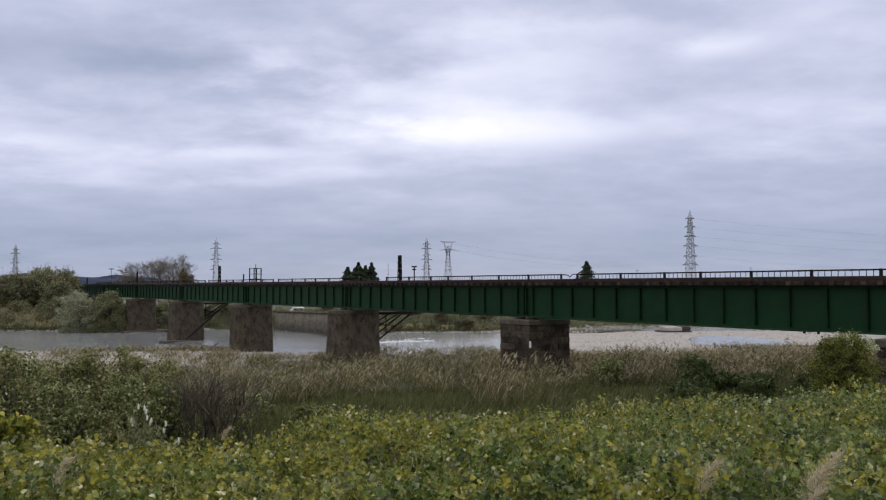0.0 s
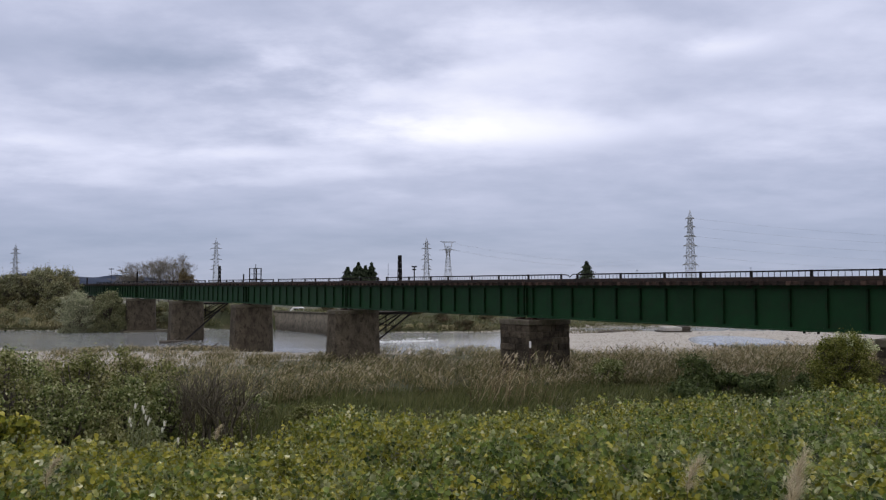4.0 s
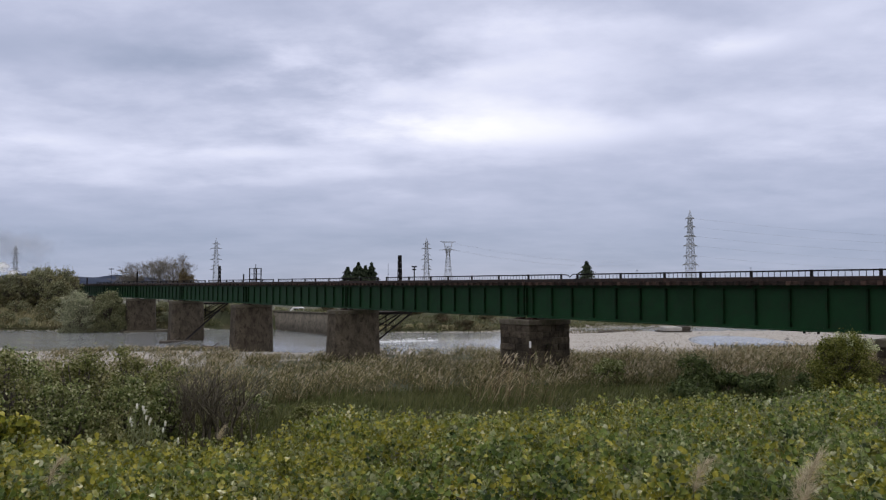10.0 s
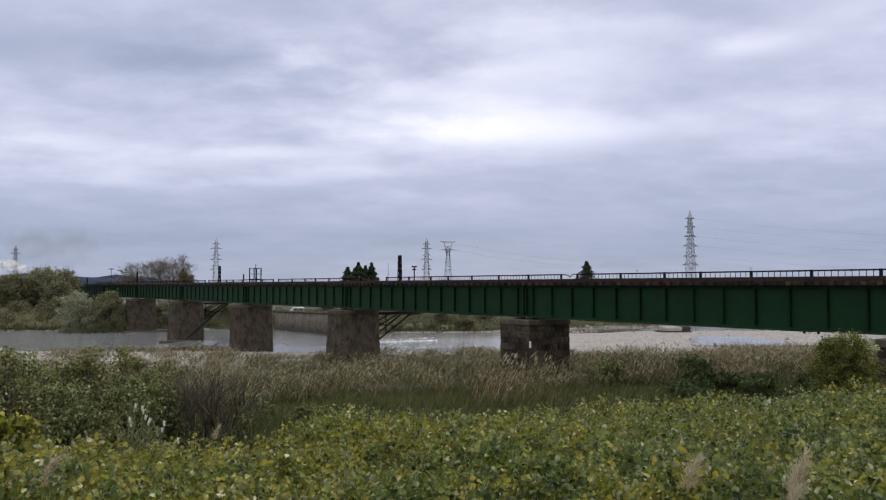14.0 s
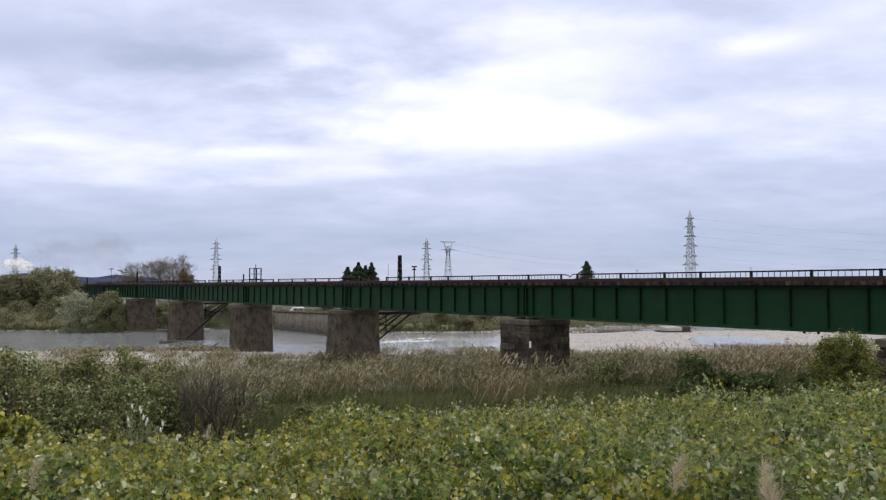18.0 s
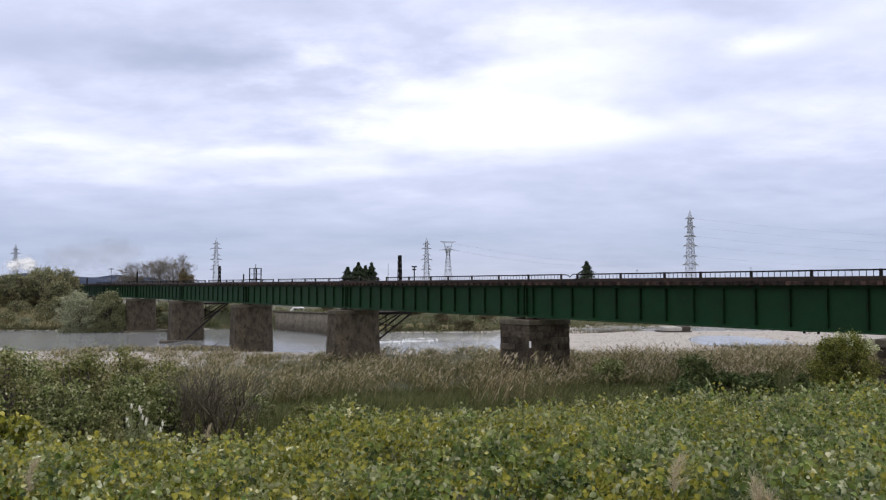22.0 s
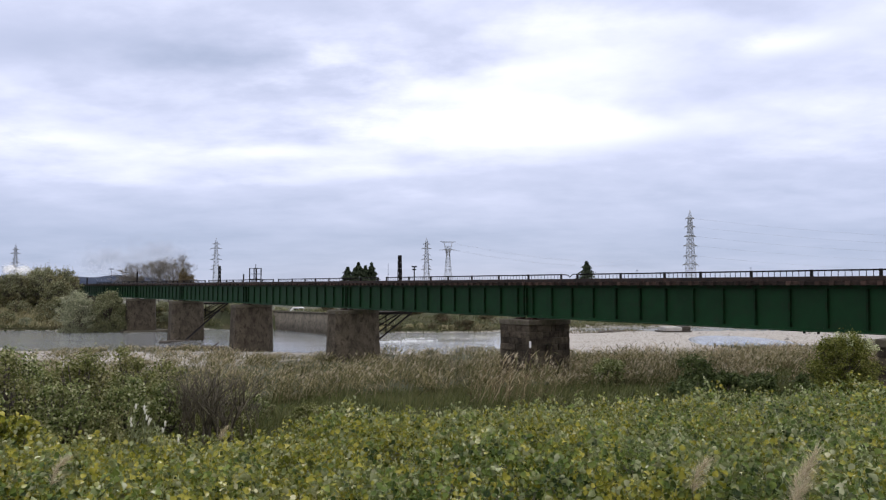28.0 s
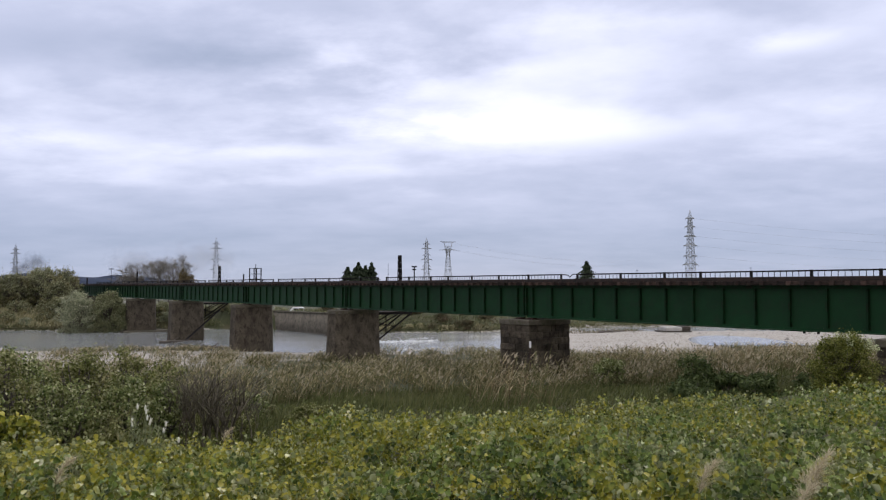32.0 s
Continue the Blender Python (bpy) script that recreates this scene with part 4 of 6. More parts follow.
def conifer(x, y, z, height, width, seed, label):
    rng = np.random.default_rng(seed)
    t = thing("conifer_tree", pose(x, y, z), label, "tree", "conifers")
    part("trunk", rod((0, 0, -0.2), (0, 0, height * 0.97), height * 0.02, height * 0.004, 8), BARK, t)
    n = 5200
    h = rng.uniform(0.06, 1.0, n)
    tier = 0.5 + 0.5 * np.abs(((h * 9) % 1.0) - 0.5) * 2
    ang = rng.uniform(0, 2 * math.pi, n)
    r = width * 0.5 * np.minimum(1.0, (1.03 - h) / 0.36) * tier * rng.uniform(0.2, 1.0, n) ** 0.5 * (0.78 + 0.36 * np.sin(ang * 5 + np.floor(h * 9) * 2.1))
    p = np.stack([np.cos(ang) * r, np.sin(ang) * r, h * height - r * 0.22], 1)
    nrm = np.stack([np.cos(ang) * 0.5, np.sin(ang) * 0.5, np.ones(n)], 1)
    v, f = leaves(p, nrm, height * 0.045 * rng.uniform(0.6, 1.3, n), rng, 0.5, 0.1, 0.4)
    tagged(raw("crown", v, f, FIR_LEAF, t), kind="stuff")
    return t


def bare_tree(x, y, z, height, seed, label, levels=6):
    rr = random.Random(seed)
    t = thing("bare_tree", pose(x, y, z, 0, 0, rr.uniform(0, 360)), label, "tree", "bare trees")
    segs, tips = limb_tree(rr, height, height * 0.016, levels, 0.72, 0.22)
    top = max(p[2] for p in tips)
    k = height / top
    wide = Vector((k * 1.25, k * 1.25, k))
    segs = [(tuple(Vector(a) * wide), tuple(Vector(b) * wide), r0, r1) for a, b, r0, r1 in segs]
    heavy = [s for s in segs if s[2] > height * 0.006]
    fine = [(a, b, max(r0, 0.014), max(r1, 0.011)) for a, b, r0, r1 in segs if r0 <= height * 0.006]
    v, f = rods(heavy)
    raw("trunk", v, f, BARK, t)
    v, f = rods(fine)
    tagged(raw("crown", v, f, TWIG, t), kind="stuff")
    return t


def stand(x, y, top):
    """Foot and height of a plant at x, y that reaches up to top."""
    z = land_at(x, y) - 0.05
    return x, y, z, top - z


for x, y, top, seed in ((-62.8, 188, 15.2, 3), (-69.0, 192, 14.2, 8), (-66.0, 190, 14.6, 14), (-73.0, 190, 12.4, 5), (-76.0, 194, 10.8, 6), (-71.0, 194, 13.2, 17)):
    bare_tree(*stand(x, y, top), seed, "leafless grey-brown spreading tree beyond the bridge")
x, y, z, h = stand(-60.2, 184, 10.3)
leafy("autumn_tree", x, y, z, 6.6, 6.6, h, BROWN_LEAF, "round brown autumn tree beyond the bridge", "tree", 12, 7000, 0.26, 60)
conifer(*stand(47.2, 260, 14.9), 8.0, 21, "lone dark fir tree beyond the bridge")
for i, (x, top, wd) in enumerate(((-27.7, 12.3, 7.2), (-24.7, 13.7, 6.4), (-22.8, 12.8, 6.4), (-21.1, 13.7, 5.4), (-26.2, 12.2, 7.0))):
    conifer(*stand(x, 230 + i * 1.3, top), wd, 30 + i, "dark fir tree in a small stand beyond the bridge")
FAR_GRASS_LEAF = foliage("straw_coloured_leaves", [(0.28, 0.26, 0.13), (0.42, 0.38, 0.22), (0.56, 0.51, 0.34)], 0.5, None, 0.8, 0.4)
# bushes on the far bank where the bridge lands
for i, (x, y, wd, top) in enumerate(((-71, 131, 7, 9.2), (-67.0, 133, 8, 9.5), (-81, 136, 8, 9.7), (-77, 132, 9, 9.6), (-63.0, 130, 6, 7.6), (-69.5, 137, 8, 10.0), (-74.5, 129, 6, 8.0), (-66.0, 138, 6.4, 9.9), (-60.5, 126, 5, 5.2))):
    x, y, z, h = stand(x, y, top)
    leafy("riverside_tree", x, y, z, wd, wd * 0.8, h, TREE_LEAF, "dense olive-brown riverside tree on the far bank", "tree", 40 + i, 14000, 0.175, 430, 0.02, "riverside trees", 0.7)
x, y, z, h = stand(-54.1, 117.5, 6.0)
leafy("willow_bush", x, y, z, 5.6, 5.2, h, WILLOW_LEAF, "rounded grey-green willow bush at the water", "bush", 50, 22000, 0.17, 200, 0.01, "willow bushes", 1.0)
x, y, z, h = stand(-50.2, 119, 6.4)
leafy("willow_bush", x, y, z, 5.8, 5.0, h, OLIVE_LEAF, "rounded olive-green willow bush at the water", "bush", 51, 15000, 0.17, 150, 0.01, "willow bushes", 1.0)


for i, (x, y, wd, h) in enumerate(((-44.0, 134, 4.5, 2.6), (-39.5, 142, 5.0, 2.8), (-35.0, 146, 5.0, 2.4), (-31.0, 150, 5.0, 2.2), (-48.5, 146, 6.0, 3.4), (-53, 150, 6.0, 3.6), (8.0, 134, 4.0, 1.4), (1.0, 131, 4.5, 1.5), (14.0, 136, 3.5, 1.0))):
    z = land_at(x, y) - 0.05
    leafy("far_bank_bush", x, y, z, wd, wd * 0.7, h, TREE_LEAF if i < 6 else FAR_GRASS_LEAF, "low olive bush on the far bank beyond the piers", "bush", 700 + i, 2600, 0.22, 40, 0.0, "far bank bushes")


for i, (w, back, wd, h) in enumerate(((9, 2.0, 3.4, 1.7), (12.5, 1.2, 2.6, 1.2), (15.5, 1.6, 3.6, 1.9), (18, 1.0, 2.6, 1.3), (20.5, 2.2, 3.4, 1.6), (23.5, 1.2, 2.8, 1.2), (33, 2.6, 3.2, 1.5), (37, 2.0, 3.0, 1.6), (40.5, 3.0, 3.0, 1.8), (5.5, 1.6, 3.0, 1.4))):
    x, y, _ = bank(float(np.interp(w, FAR_W, FAR_T)) + back, w)
    leafy("shore_bush", x, y, land_at(x, y) - 0.1, wd, wd * 0.8, h, WILLOW_LEAF if i % 2 else TREE_LEAF, "low pale grey-green bush at the far water's edge", "bush", 740 + i, 2400, 0.16, 60, 0.0, "shore bushes")


for i, (w, back, wd, h) in enumerate(((24, 4.5, 4.6, 2.2), (27.5, 3.6, 4.2, 1.9), (30.5, 4.6, 4.8, 2.2), (34, 4.2, 4.4, 2.0), (37, 5.0, 4.6, 2.0), (40, 4.4, 4.2, 1.8), (43, 4.8, 4.0, 1.6), (21, 5.0, 4.6, 2.4), (17.5, 5.0, 5.0, 2.6), (44.6, 1.8, 3.0, 2.2), (46.2, 1.2, 2.6, 2.0), (47.8, 1.4, 2.6, 2.2), (47.0, 4.0, 3.4, 2.0), (49.2, 1.2, 2.2, 1.8))):
    x, y, _ = bank(float(np.interp(w, FAR_W, FAR_T)) + back, w)
    leafy("slope_bush", x, y, land_at(x, y) - 0.3, wd, wd * 0.8, h, TREE_LEAF, "dark olive bush on the far bank's slope", "bush", 820 + i, 3600, 0.17, 70, 0.0, "slope bushes")


rr = random.Random(31)
for i in range(14):
    w = 53.0 + i * 1.5 + rr.uniform(-0.4, 0.4)
    x, y, _ = bank(float(np.interp(w, FAR_W, FAR_T)) + rr.uniform(0.3, 1.0), w)
    wd = rr.uniform(1.6, 2.6)
    leafy("shore_tussock", x, y, land_at(x, y) - 0.25, wd, wd * 0.7, wd * rr.uniform(0.4, 0.6), FAR_GRASS_LEAF if i % 3 else BROWN_SCRUB, "straw-coloured tussock at the far water's edge", "grass", 860 + i, 1300, 0.13, 40, 0.0, "shore tussocks")
for i in range(16):
    w = 53.5 + i * 1.55 + rr.uniform(-0.5, 0.5)
    x, y, _ = bank(float(np.interp(w, FAR_W, FAR_T)) + rr.uniform(1.2, 8.0), w)
    wd = rr.uniform(1.8, 3.6)
    leafy("scrub_bush", x, y, land_at(x, y) - 0.1, wd, wd * 0.8, wd * rr.uniform(0.35, 0.55), BROWN_SCRUB, "low brownish scrub bush on the far bank", "bush", 780 + i, 1500, 0.15, 46, 0.0, "scrub bushes")


# ---------------------------------------------------------------- far shore
def river_wall():
    """Sloping stone river wall with a coping, along the far shore."""
    w = thing("river_wall", Matrix.Identity(4), "long weathered stone river wall on the far shore", "wall", kind="structure")
    a, b = Vector(bank(131, 50.0)), Vector(bank(98.5, 51.2))
    along = (b - a).normalized()
    out = Vector((along.y, -along.x, 0))
    if out.dot(-a) < 0:
        out = -out
    ln = (b - a).length
    n = 30
    for name, mat, sec in (("face", REVET, ((0.55, -0.6), (0.0, 2.62), (-0.5, 2.62), (-0.5, -0.6))), ("coping", CAP_CONC, ((0.08, 2.622), (0.08, 2.84), (-0.55, 2.84), (-0.55, 2.622)))):
        verts, faces = [], []
        for i in range(n + 1):
            for o, z in sec:
                p = a + along * (ln * i / n) + out * (o + 0.03 * math.sin(i * 2.3))
                verts.append((p.x, p.y, z + 0.01 * i + 0.02 * math.sin(i * 1.7)))
        for i in range(n):
            for k in range(4):
                faces.append((i * 4 + k, i * 4 + (k + 1) % 4, i * 4 + 4 + (k + 1) % 4, i * 4 + 4 + k))
        faces += [(0, 1, 2, 3), (n * 4 + 3, n * 4 + 2, n * 4 + 1, n * 4)]
        raw(name, verts, faces, mat, w)


river_wall()


def small_van(x, y, turn):
    z = land_at(x, y)
    v = thing("white_van", pose(x, y, z, 0, 0, turn), "small white boxy van parked beyond the river wall", "van")
    bm = bmesh.new()
    prof = [(-1.6, 0.35), (-1.6, 1.75), (-1.5, 1.86), (0.75, 1.86), (1.25, 1.15), (1.62, 0.95), (1.65, 0.35)]
    lo = [bm.verts.new((px, -0.72, pz)) for px, pz in prof]
    hi = [bm.verts.new((px, 0.72, pz)) for px, pz in prof]
    bm.faces.new(lo)
    bm.faces.new(hi[::-1])
    for i in range(len(prof)):
        j = (i + 1) % len(prof)
        bm.faces.new((lo[j], lo[i], hi[i], hi[j]))
    bmesh.ops.recalc_face_normals(bm, faces=bm.faces)
    bmesh.ops.bevel(bm, geom=list(bm.edges), offset=0.06, segments=2, affect="EDGES")
    part("body", bm, CAR_WHITE, v)
    for s in (-1, 1):
        for x0, x1 in ((-1.4, -0.5), (-0.4, 0.6)):
            part("side_window", box(x0, x1, s * 0.725 - 0.008, s * 0.725 + 0.008, 1.15, 1.62, 0.004), GLASS_DARK, v, "dark side window")
        for wx in (-1.05, 1.05):
            wheel = part("wheel", rod((wx, s * 0.60, 0.28), (wx, s * 0.74, 0.28), 0.28, None, 14), TYRE, v)
            part("rim", rod((wx, s * 0.742, 0.28), (wx, s * 0.752, 0.28), 0.16, None, 10), GALV_HAZED, wheel)
    ws = box(-0.62, 0.62, -0.008, 0.008, -0.33, 0.33, 0.004)
    ws = part("windscreen", ws, GLASS_DARK, v, "dark sloping windscreen")
    ws.matrix_basis = pose(1.03, 0, 1.51, 0, 0, 90) @ pose(0, 0, 0, 35)
    return v


small_van(-30.5, 165, 190)


def old_footing(x, y):
    f = thing("old_footing", pose(x, y, -0.1, 0, 0, 8), "flat concrete footing of an old pier on the shingle", "footing")
    part("slab", box(-1.9, 0.6, -1.2, 1.2, 0.0, 0.95, 0.05), PALE_CONC, f, "pale concrete slab")
    part("apron", box(-2.5, 2.0, -1.5, 1.5, 0.0, 0.42, 0.05), MORTAR, f, "dark wet lower apron")
    part("stub", box(0.62, 2.0, -1.1, 1.1, 0.43, 1.05, 0.06), MORTAR, f, "dark broken stub")


old_footing(34.3, 117.5)


# ---------------------------------------------------------------- masts on the bridge
def mast(t, w, z0, z1, wide, label):
    """Dark tapering lattice mast bracketed to the far end of a pier."""
    x, y, _ = bank(t, w)
    m = thing("signal_mast", pose(x, y, 0, 0, 0, 125.07), label, "mast", "masts on the piers")
    legs, lace = [], []
    n = 9
    for i in range(n):
        a, b = z0 + (z1 - z0) * i / n, z0 + (z1 - z0) * (i + 1) / n
        ra, rb = wide * (0.62 - 0.28 * i / n), wide * (0.62 - 0.28 * (i + 1) / n)
        for sx, sy in ((-1, -1), (-1, 1), (1, -1), (1, 1)):
            legs.append(((sx * ra, sy * ra, a), (sx * rb, sy * rb, b), 0.05, 0.05))
        lace += [((-ra, s * ra, a), (rb, s * rb, b), 0.042, 0.042) for s in (-1, 1)] + [((s * ra, -ra, a), (s * rb, rb, b), 0.042, 0.042) for s in (-1, 1)] + [((-rb, s * rb, b), (rb, s * rb, b), 0.04, 0.04) for s in (-1, 1)]
    v, f = rods(legs)
    raw("leg_frame", v, f, DARK_STEEL, m)
    v, f = rods(lace)
    raw("lacing", v, f, DARK_STEEL, m)
    part("head", box(-wide * 0.36, wide * 0.36, -wide * 0.3, wide * 0.3, z0 + (z1 - z0) * 0.93, z1, 0.02), DARK_STEEL, m, "dark solid mast head")
    return m


mast(PIER_T[3], 36.1, LOW_Z - 0.30, 9.51, 0.27, "dark lattice signal mast on the end of a pier")
mast(PIER_T[5], 35.9, LOW_Z - 0.30, 9.47, 0.27, "dark lattice signal mast on the end of a pier")


def leaning_pole():
    """Flood-borne pole caught between a pier and its bracket, its foot in the river."""
    p = thing("leaning_pole", pose(-32.5, 98.7, -0.3), "dark flood-borne pole leaning against a pier and bracket", "pole")
    part("shaft", rod((0, 0, 0), (3.1, 5.9, 4.1), 0.13, 0.09, 7), DARK_STEEL, p)


leaning_pole()


def slim_pole(x, y, z0, z1, r, label, arms=()):
    p = thing("slim_pole", pose(x, y, z0), label, "pole", "slim poles")
    part("shaft", rod((0, 0, 0), (0, 0, z1 - z0), r, r * 0.7, 8), DARK_STEEL, p)
    for h, half in arms:
        part("cross_arm", box(-half, half, -r, r, z1 - z0 - h - r, z1 - z0 - h + r), DARK_STEEL, p)
    return p


x, y, _ = bank(PIER_T[6], 31.0)
slim_pole(x, y, 7.12, 9.05, 0.15, "short dark post at the track side on the bridge")
x, y, _ = bank(161.5, 31.0)
slim_pole(x, y, 7.12, 8.5, 0.16, "short dark post at the track side on the bridge")
for x, y, top, r, arms in ((-10.9, 300, 14.4, 0.28, ((0.3, 1.0), (1.4, 0.7))), (-20.8, 300, 15.3, 0.10, ()), (-167.7, 400, 15.6, 0.16, ((0.3, 1.3),)), (116.8, 300, 13.8, 0.08, ((0.2, 0.5),)), (73.5, 300, 12.8, 0.08, ((0.2, 0.4),)), (-9.0, 250, 12.3, 0.10, ())):
    slim_pole(x, y, land_at(x, y) - 0.1, top, r, "thin dark pole on the plain beyond the river", arms)


def refuge(t):
    """Small railed refuge platform on the far side of the track."""
    r = thing("refuge_platform", BRIDGE @ pose(t, 0, 0), "small railed refuge platform beside the track", "platform")
    part("deck", box(-0.75, 0.75, -4.9, -3.22, 7.0, 7.06), TIMBER, r)
    part("bracket", box(-0.06, 0.06, -4.8, -2.02, 6.86, 6.995), DARK_STEEL, r)
    for x in (-0.7, 0.7):
        for y in (-4.85, -4.0):
            part("post", box(x - 0.05, x + 0.05, y - 0.05, y + 0.05, 7.062, 9.0), DARK_STEEL, r)
    for z in (8.96, 8.3, 7.7):
        part("rail", box(-0.65, 0.65, -4.88, -4.82, z - 0.03, z + 0.03), DARK_STEEL, r)
        for x in (-0.7, 0.7):
            part("rail", box(x - 0.03, x + 0.03, -4.80, -4.05, z - 0.03, z + 0.03), DARK_STEEL, r)
    part("marker_post", box(0.64, 0.76, -3.33, -3.21, 7.062, 8.3), DARK_STEEL, r)
    part("lamp_pole", rod((-0.2, -4.4, 7.06), (-0.2, -4.4, 9.45), 0.04), DARK_STEEL, r)


refuge(88.9)


# ---------------------------------------------------------------- growth along the far shore
def far_growth():
    rng = np.random.default_rng(14)
    n = 7500
    w = np.where(rng.random(n) < 0.35, rng.uniform(2, 30, n), rng.uniform(-6, 125, n))
    back = np.where(rng.random(n) < 0.3, rng.uniform(-0.3, 1.5, n), rng.exponential(5.0, n) + 0.3)
    w = np.where((w > 44) & (w < 51.8), w + 8, w)
    t = np.interp(w, FAR_W, FAR_T) + back
    z = ground_z(t, w)
    x, y, _ = bank(t, w)
    h = rng.uniform(0.3, 1.0, n) * (0.8 + 0.7 * lump(t, w, 5.0, 6)) * np.where(w > 80, 0.5, np.where(w < 32, 0.65, np.where(w > 50, 0.5, 0.9)))
    root = np.stack([x, y, z - 0.05], 1)
    sets = []
    for _ in range(6):
        off = rng.normal(0, 0.35, (n, 3)) * np.array([1, 1, 0])
        sets.append(blades(root + off, root + off + np.stack([rng.normal(0.1, 0.2, n), rng.normal(0, 0.2, n), np.maximum(h, 0.15)], 1), 0.12, rng, 0.3))
    v, f = joined(*sets)
    tagged(raw("shore_grass", v, f, FAR_GRASS), "rough green and straw-coloured grass on the far shore", "grass", kind="stuff")


def straw_bank():
    """Pale rank grass down to the water under the riverside trees."""
    rng = np.random.default_rng(44)
    n = 3200
    w = rng.uniform(2, 30, n)
    t = np.interp(w, FAR_W, FAR_T) + rng.uniform(0.2, 7.0, n)
    x, y, _ = bank(t, w)
    root = np.stack([x, y, ground_z(t, w) - 0.05], 1)
    sets = []
    for _ in range(5):
        off = rng.normal(0, 0.4, (n, 3)) * np.array([1, 1, 0])
        sets.append(blades(root + off, root + off + np.stack([rng.normal(0.1, 0.25, n), rng.normal(0, 0.25, n), rng.uniform(0.25, 0.85, n)], 1), 0.11, rng, 0.35))
    v, f = joined(*sets)
    tagged(raw("bank_grass", v, f, FAR_GRASS_LEAF), "pale straw-coloured rank grass below the riverside trees", "grass", kind="stuff")


straw_bank()
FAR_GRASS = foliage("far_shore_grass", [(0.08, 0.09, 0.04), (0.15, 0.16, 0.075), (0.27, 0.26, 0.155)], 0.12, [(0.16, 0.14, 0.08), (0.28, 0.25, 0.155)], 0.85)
far_growth()


def shingle():
    """Cobbles strewn over the gravel bars."""
    rng = np.random.default_rng(15)
    n = 9000
    t, w = rng.uniform(46, 93, n), rng.uniform(0, 115, n)
    z = ground_z(t, w)
    keep = (z > 0.02) & (z < 0.6)
    t, w, z = t[keep], w[keep], z[keep]
    x, y, _ = bank(t, w)
    n = len(t)
    s = rng.lognormal(-2.7, 0.5, n)
    base = np.array([(1, 0, 0), (0.3, 0.9, 0), (-0.8, 0.5, 0), (-0.7, -0.6, 0), (0.4, -0.9, 0), (0.1, 0.05, 0.75)])
    ang = rng.uniform(0, 6.28, n)
    c, sn = np.cos(ang), np.sin(ang)
    px = base[None, :, 0] * c[:, None] - base[None, :, 1] * sn[:, None]
    py = base[None, :, 0] * sn[:, None] + base[None, :, 1] * c[:, None]
    v = np.stack([x[:, None] + px * s[:, None], y[:, None] + py * s[:, None] * 0.8, z[:, None] - 0.02 + base[None, :, 2] * s[:, None]], -1).reshape(-1, 3)
    tri = np.array([[0, 1, 5], [1, 2, 5], [2, 3, 5], [3, 4, 5], [4, 0, 5]])
    f = (np.arange(n)[:, None, None] * 6 + tri[None]).reshape(-1, 3)
    m = foliage("river_cobbles", [(0.12, 0.11, 0.10), (0.26, 0.24, 0.22), (0.42, 0.39, 0.36)], 1, None, 0.85, 0.0)
    tagged(raw("cobbles", v, f, m), "pale and dark river cobbles on the gravel bars", "stones", kind="stuff")


shingle()


def shingle_tufts():
    """Dark grass tufts and flood litter on the gravel bar."""
    rng = np.random.default_rng(16)
    n = 1500
    t, w = scatter_bar(rng, n)
    x, y, _ = bank(t, w)
    root = np.stack([x, y, ground_z(t, w) - 0.02], 1)
    tip = root + np.stack([rng.normal(0, 0.15, n), rng.normal(0, 0.15, n), rng.uniform(0.1, 0.5, n)], 1)
    v, f = blades(root, tip, 0.09, rng, 0.3)
    tagged(raw("shingle_tufts", v, f, BROWN_SCRUB), "dark grass tufts and flood litter on the shingle", "grass", kind="stuff")


def scatter_bar(rng, n):
    spots = ((86.5, 82, 4.0, 1.0), (82.0, 85.5, 3.0, 0.8), (82.0, 91.0, 3.0, 0.6), (49.0, 84.0, 1.2, 0.8), (52.0, 78.0, 3.0, 0.5), (66.0, 47.0, 0.6, 3.0), (47.5, 70.0, 1.0, 4.0))
    k = rng.integers(0, len(spots), n)
    c = np.array(spots)[k]
    return c[:, 0] + rng.normal(0, 1, n) * c[:, 3], c[:, 1] + rng.normal(0, 1, n) * c[:, 2]


shingle_tufts()


# ---------------------------------------------------------------- near bank plants
EDGE_W, EDGE_T = [-12, 1.9, 3.7, 6.8, 9.5, 12.6, 17.5, 23, 30], [18.5, 17.4, 16.4, 16.1, 16.6, 16.3, 14.8, 12.2, 9.0]


def vine_z(t, w):
    """Top of the vine mat over the levee slope."""
    t, w = np.asarray(t, dtype=np.float64), np.asarray(w, dtype=np.float64)
    z = 5.02 - 0.062 * t + np.interp(w, [0, 2, 4, 6.6, 7.6], [0.02, -0.10, -0.38, -0.58, -0.08]) - 0.32 * np.clip((w - 8.5) / 5.0, 0, 1)
    z = z - np.interp(w, [6, 9.5, 12.6, 15, 17.5, 23], [0.0, 0.18, 0.32, 0.30, 0.18, 0.24]) * np.clip(t / 14, 0, 1)
    # rounded heaps with creases between them
    z = z + 0.24 * (0.8 - 2 * np.abs(lump(t, w, 1.25, 3))) + 0.14 * lump(t, w, 2.6, 5) + 0.15 * (0.8 - 2 * np.abs(lump(t, w, 0.5, 7)))
    edge = np.interp(w, EDGE_W, EDGE_T)
    over = np.clip((t - edge) / 1.6, 0, 1)
    return z - over ** 2 * 1.6


def vine_heap(t, w):
    """The mat with the tufts in which its leaves stand."""
    return vine_z(t, w) + 0.33 * (0.5 - 2 * np.abs(lump(t, w, 0.34, 11))) + 0.10 * lump(t, w, 0.12, 12)


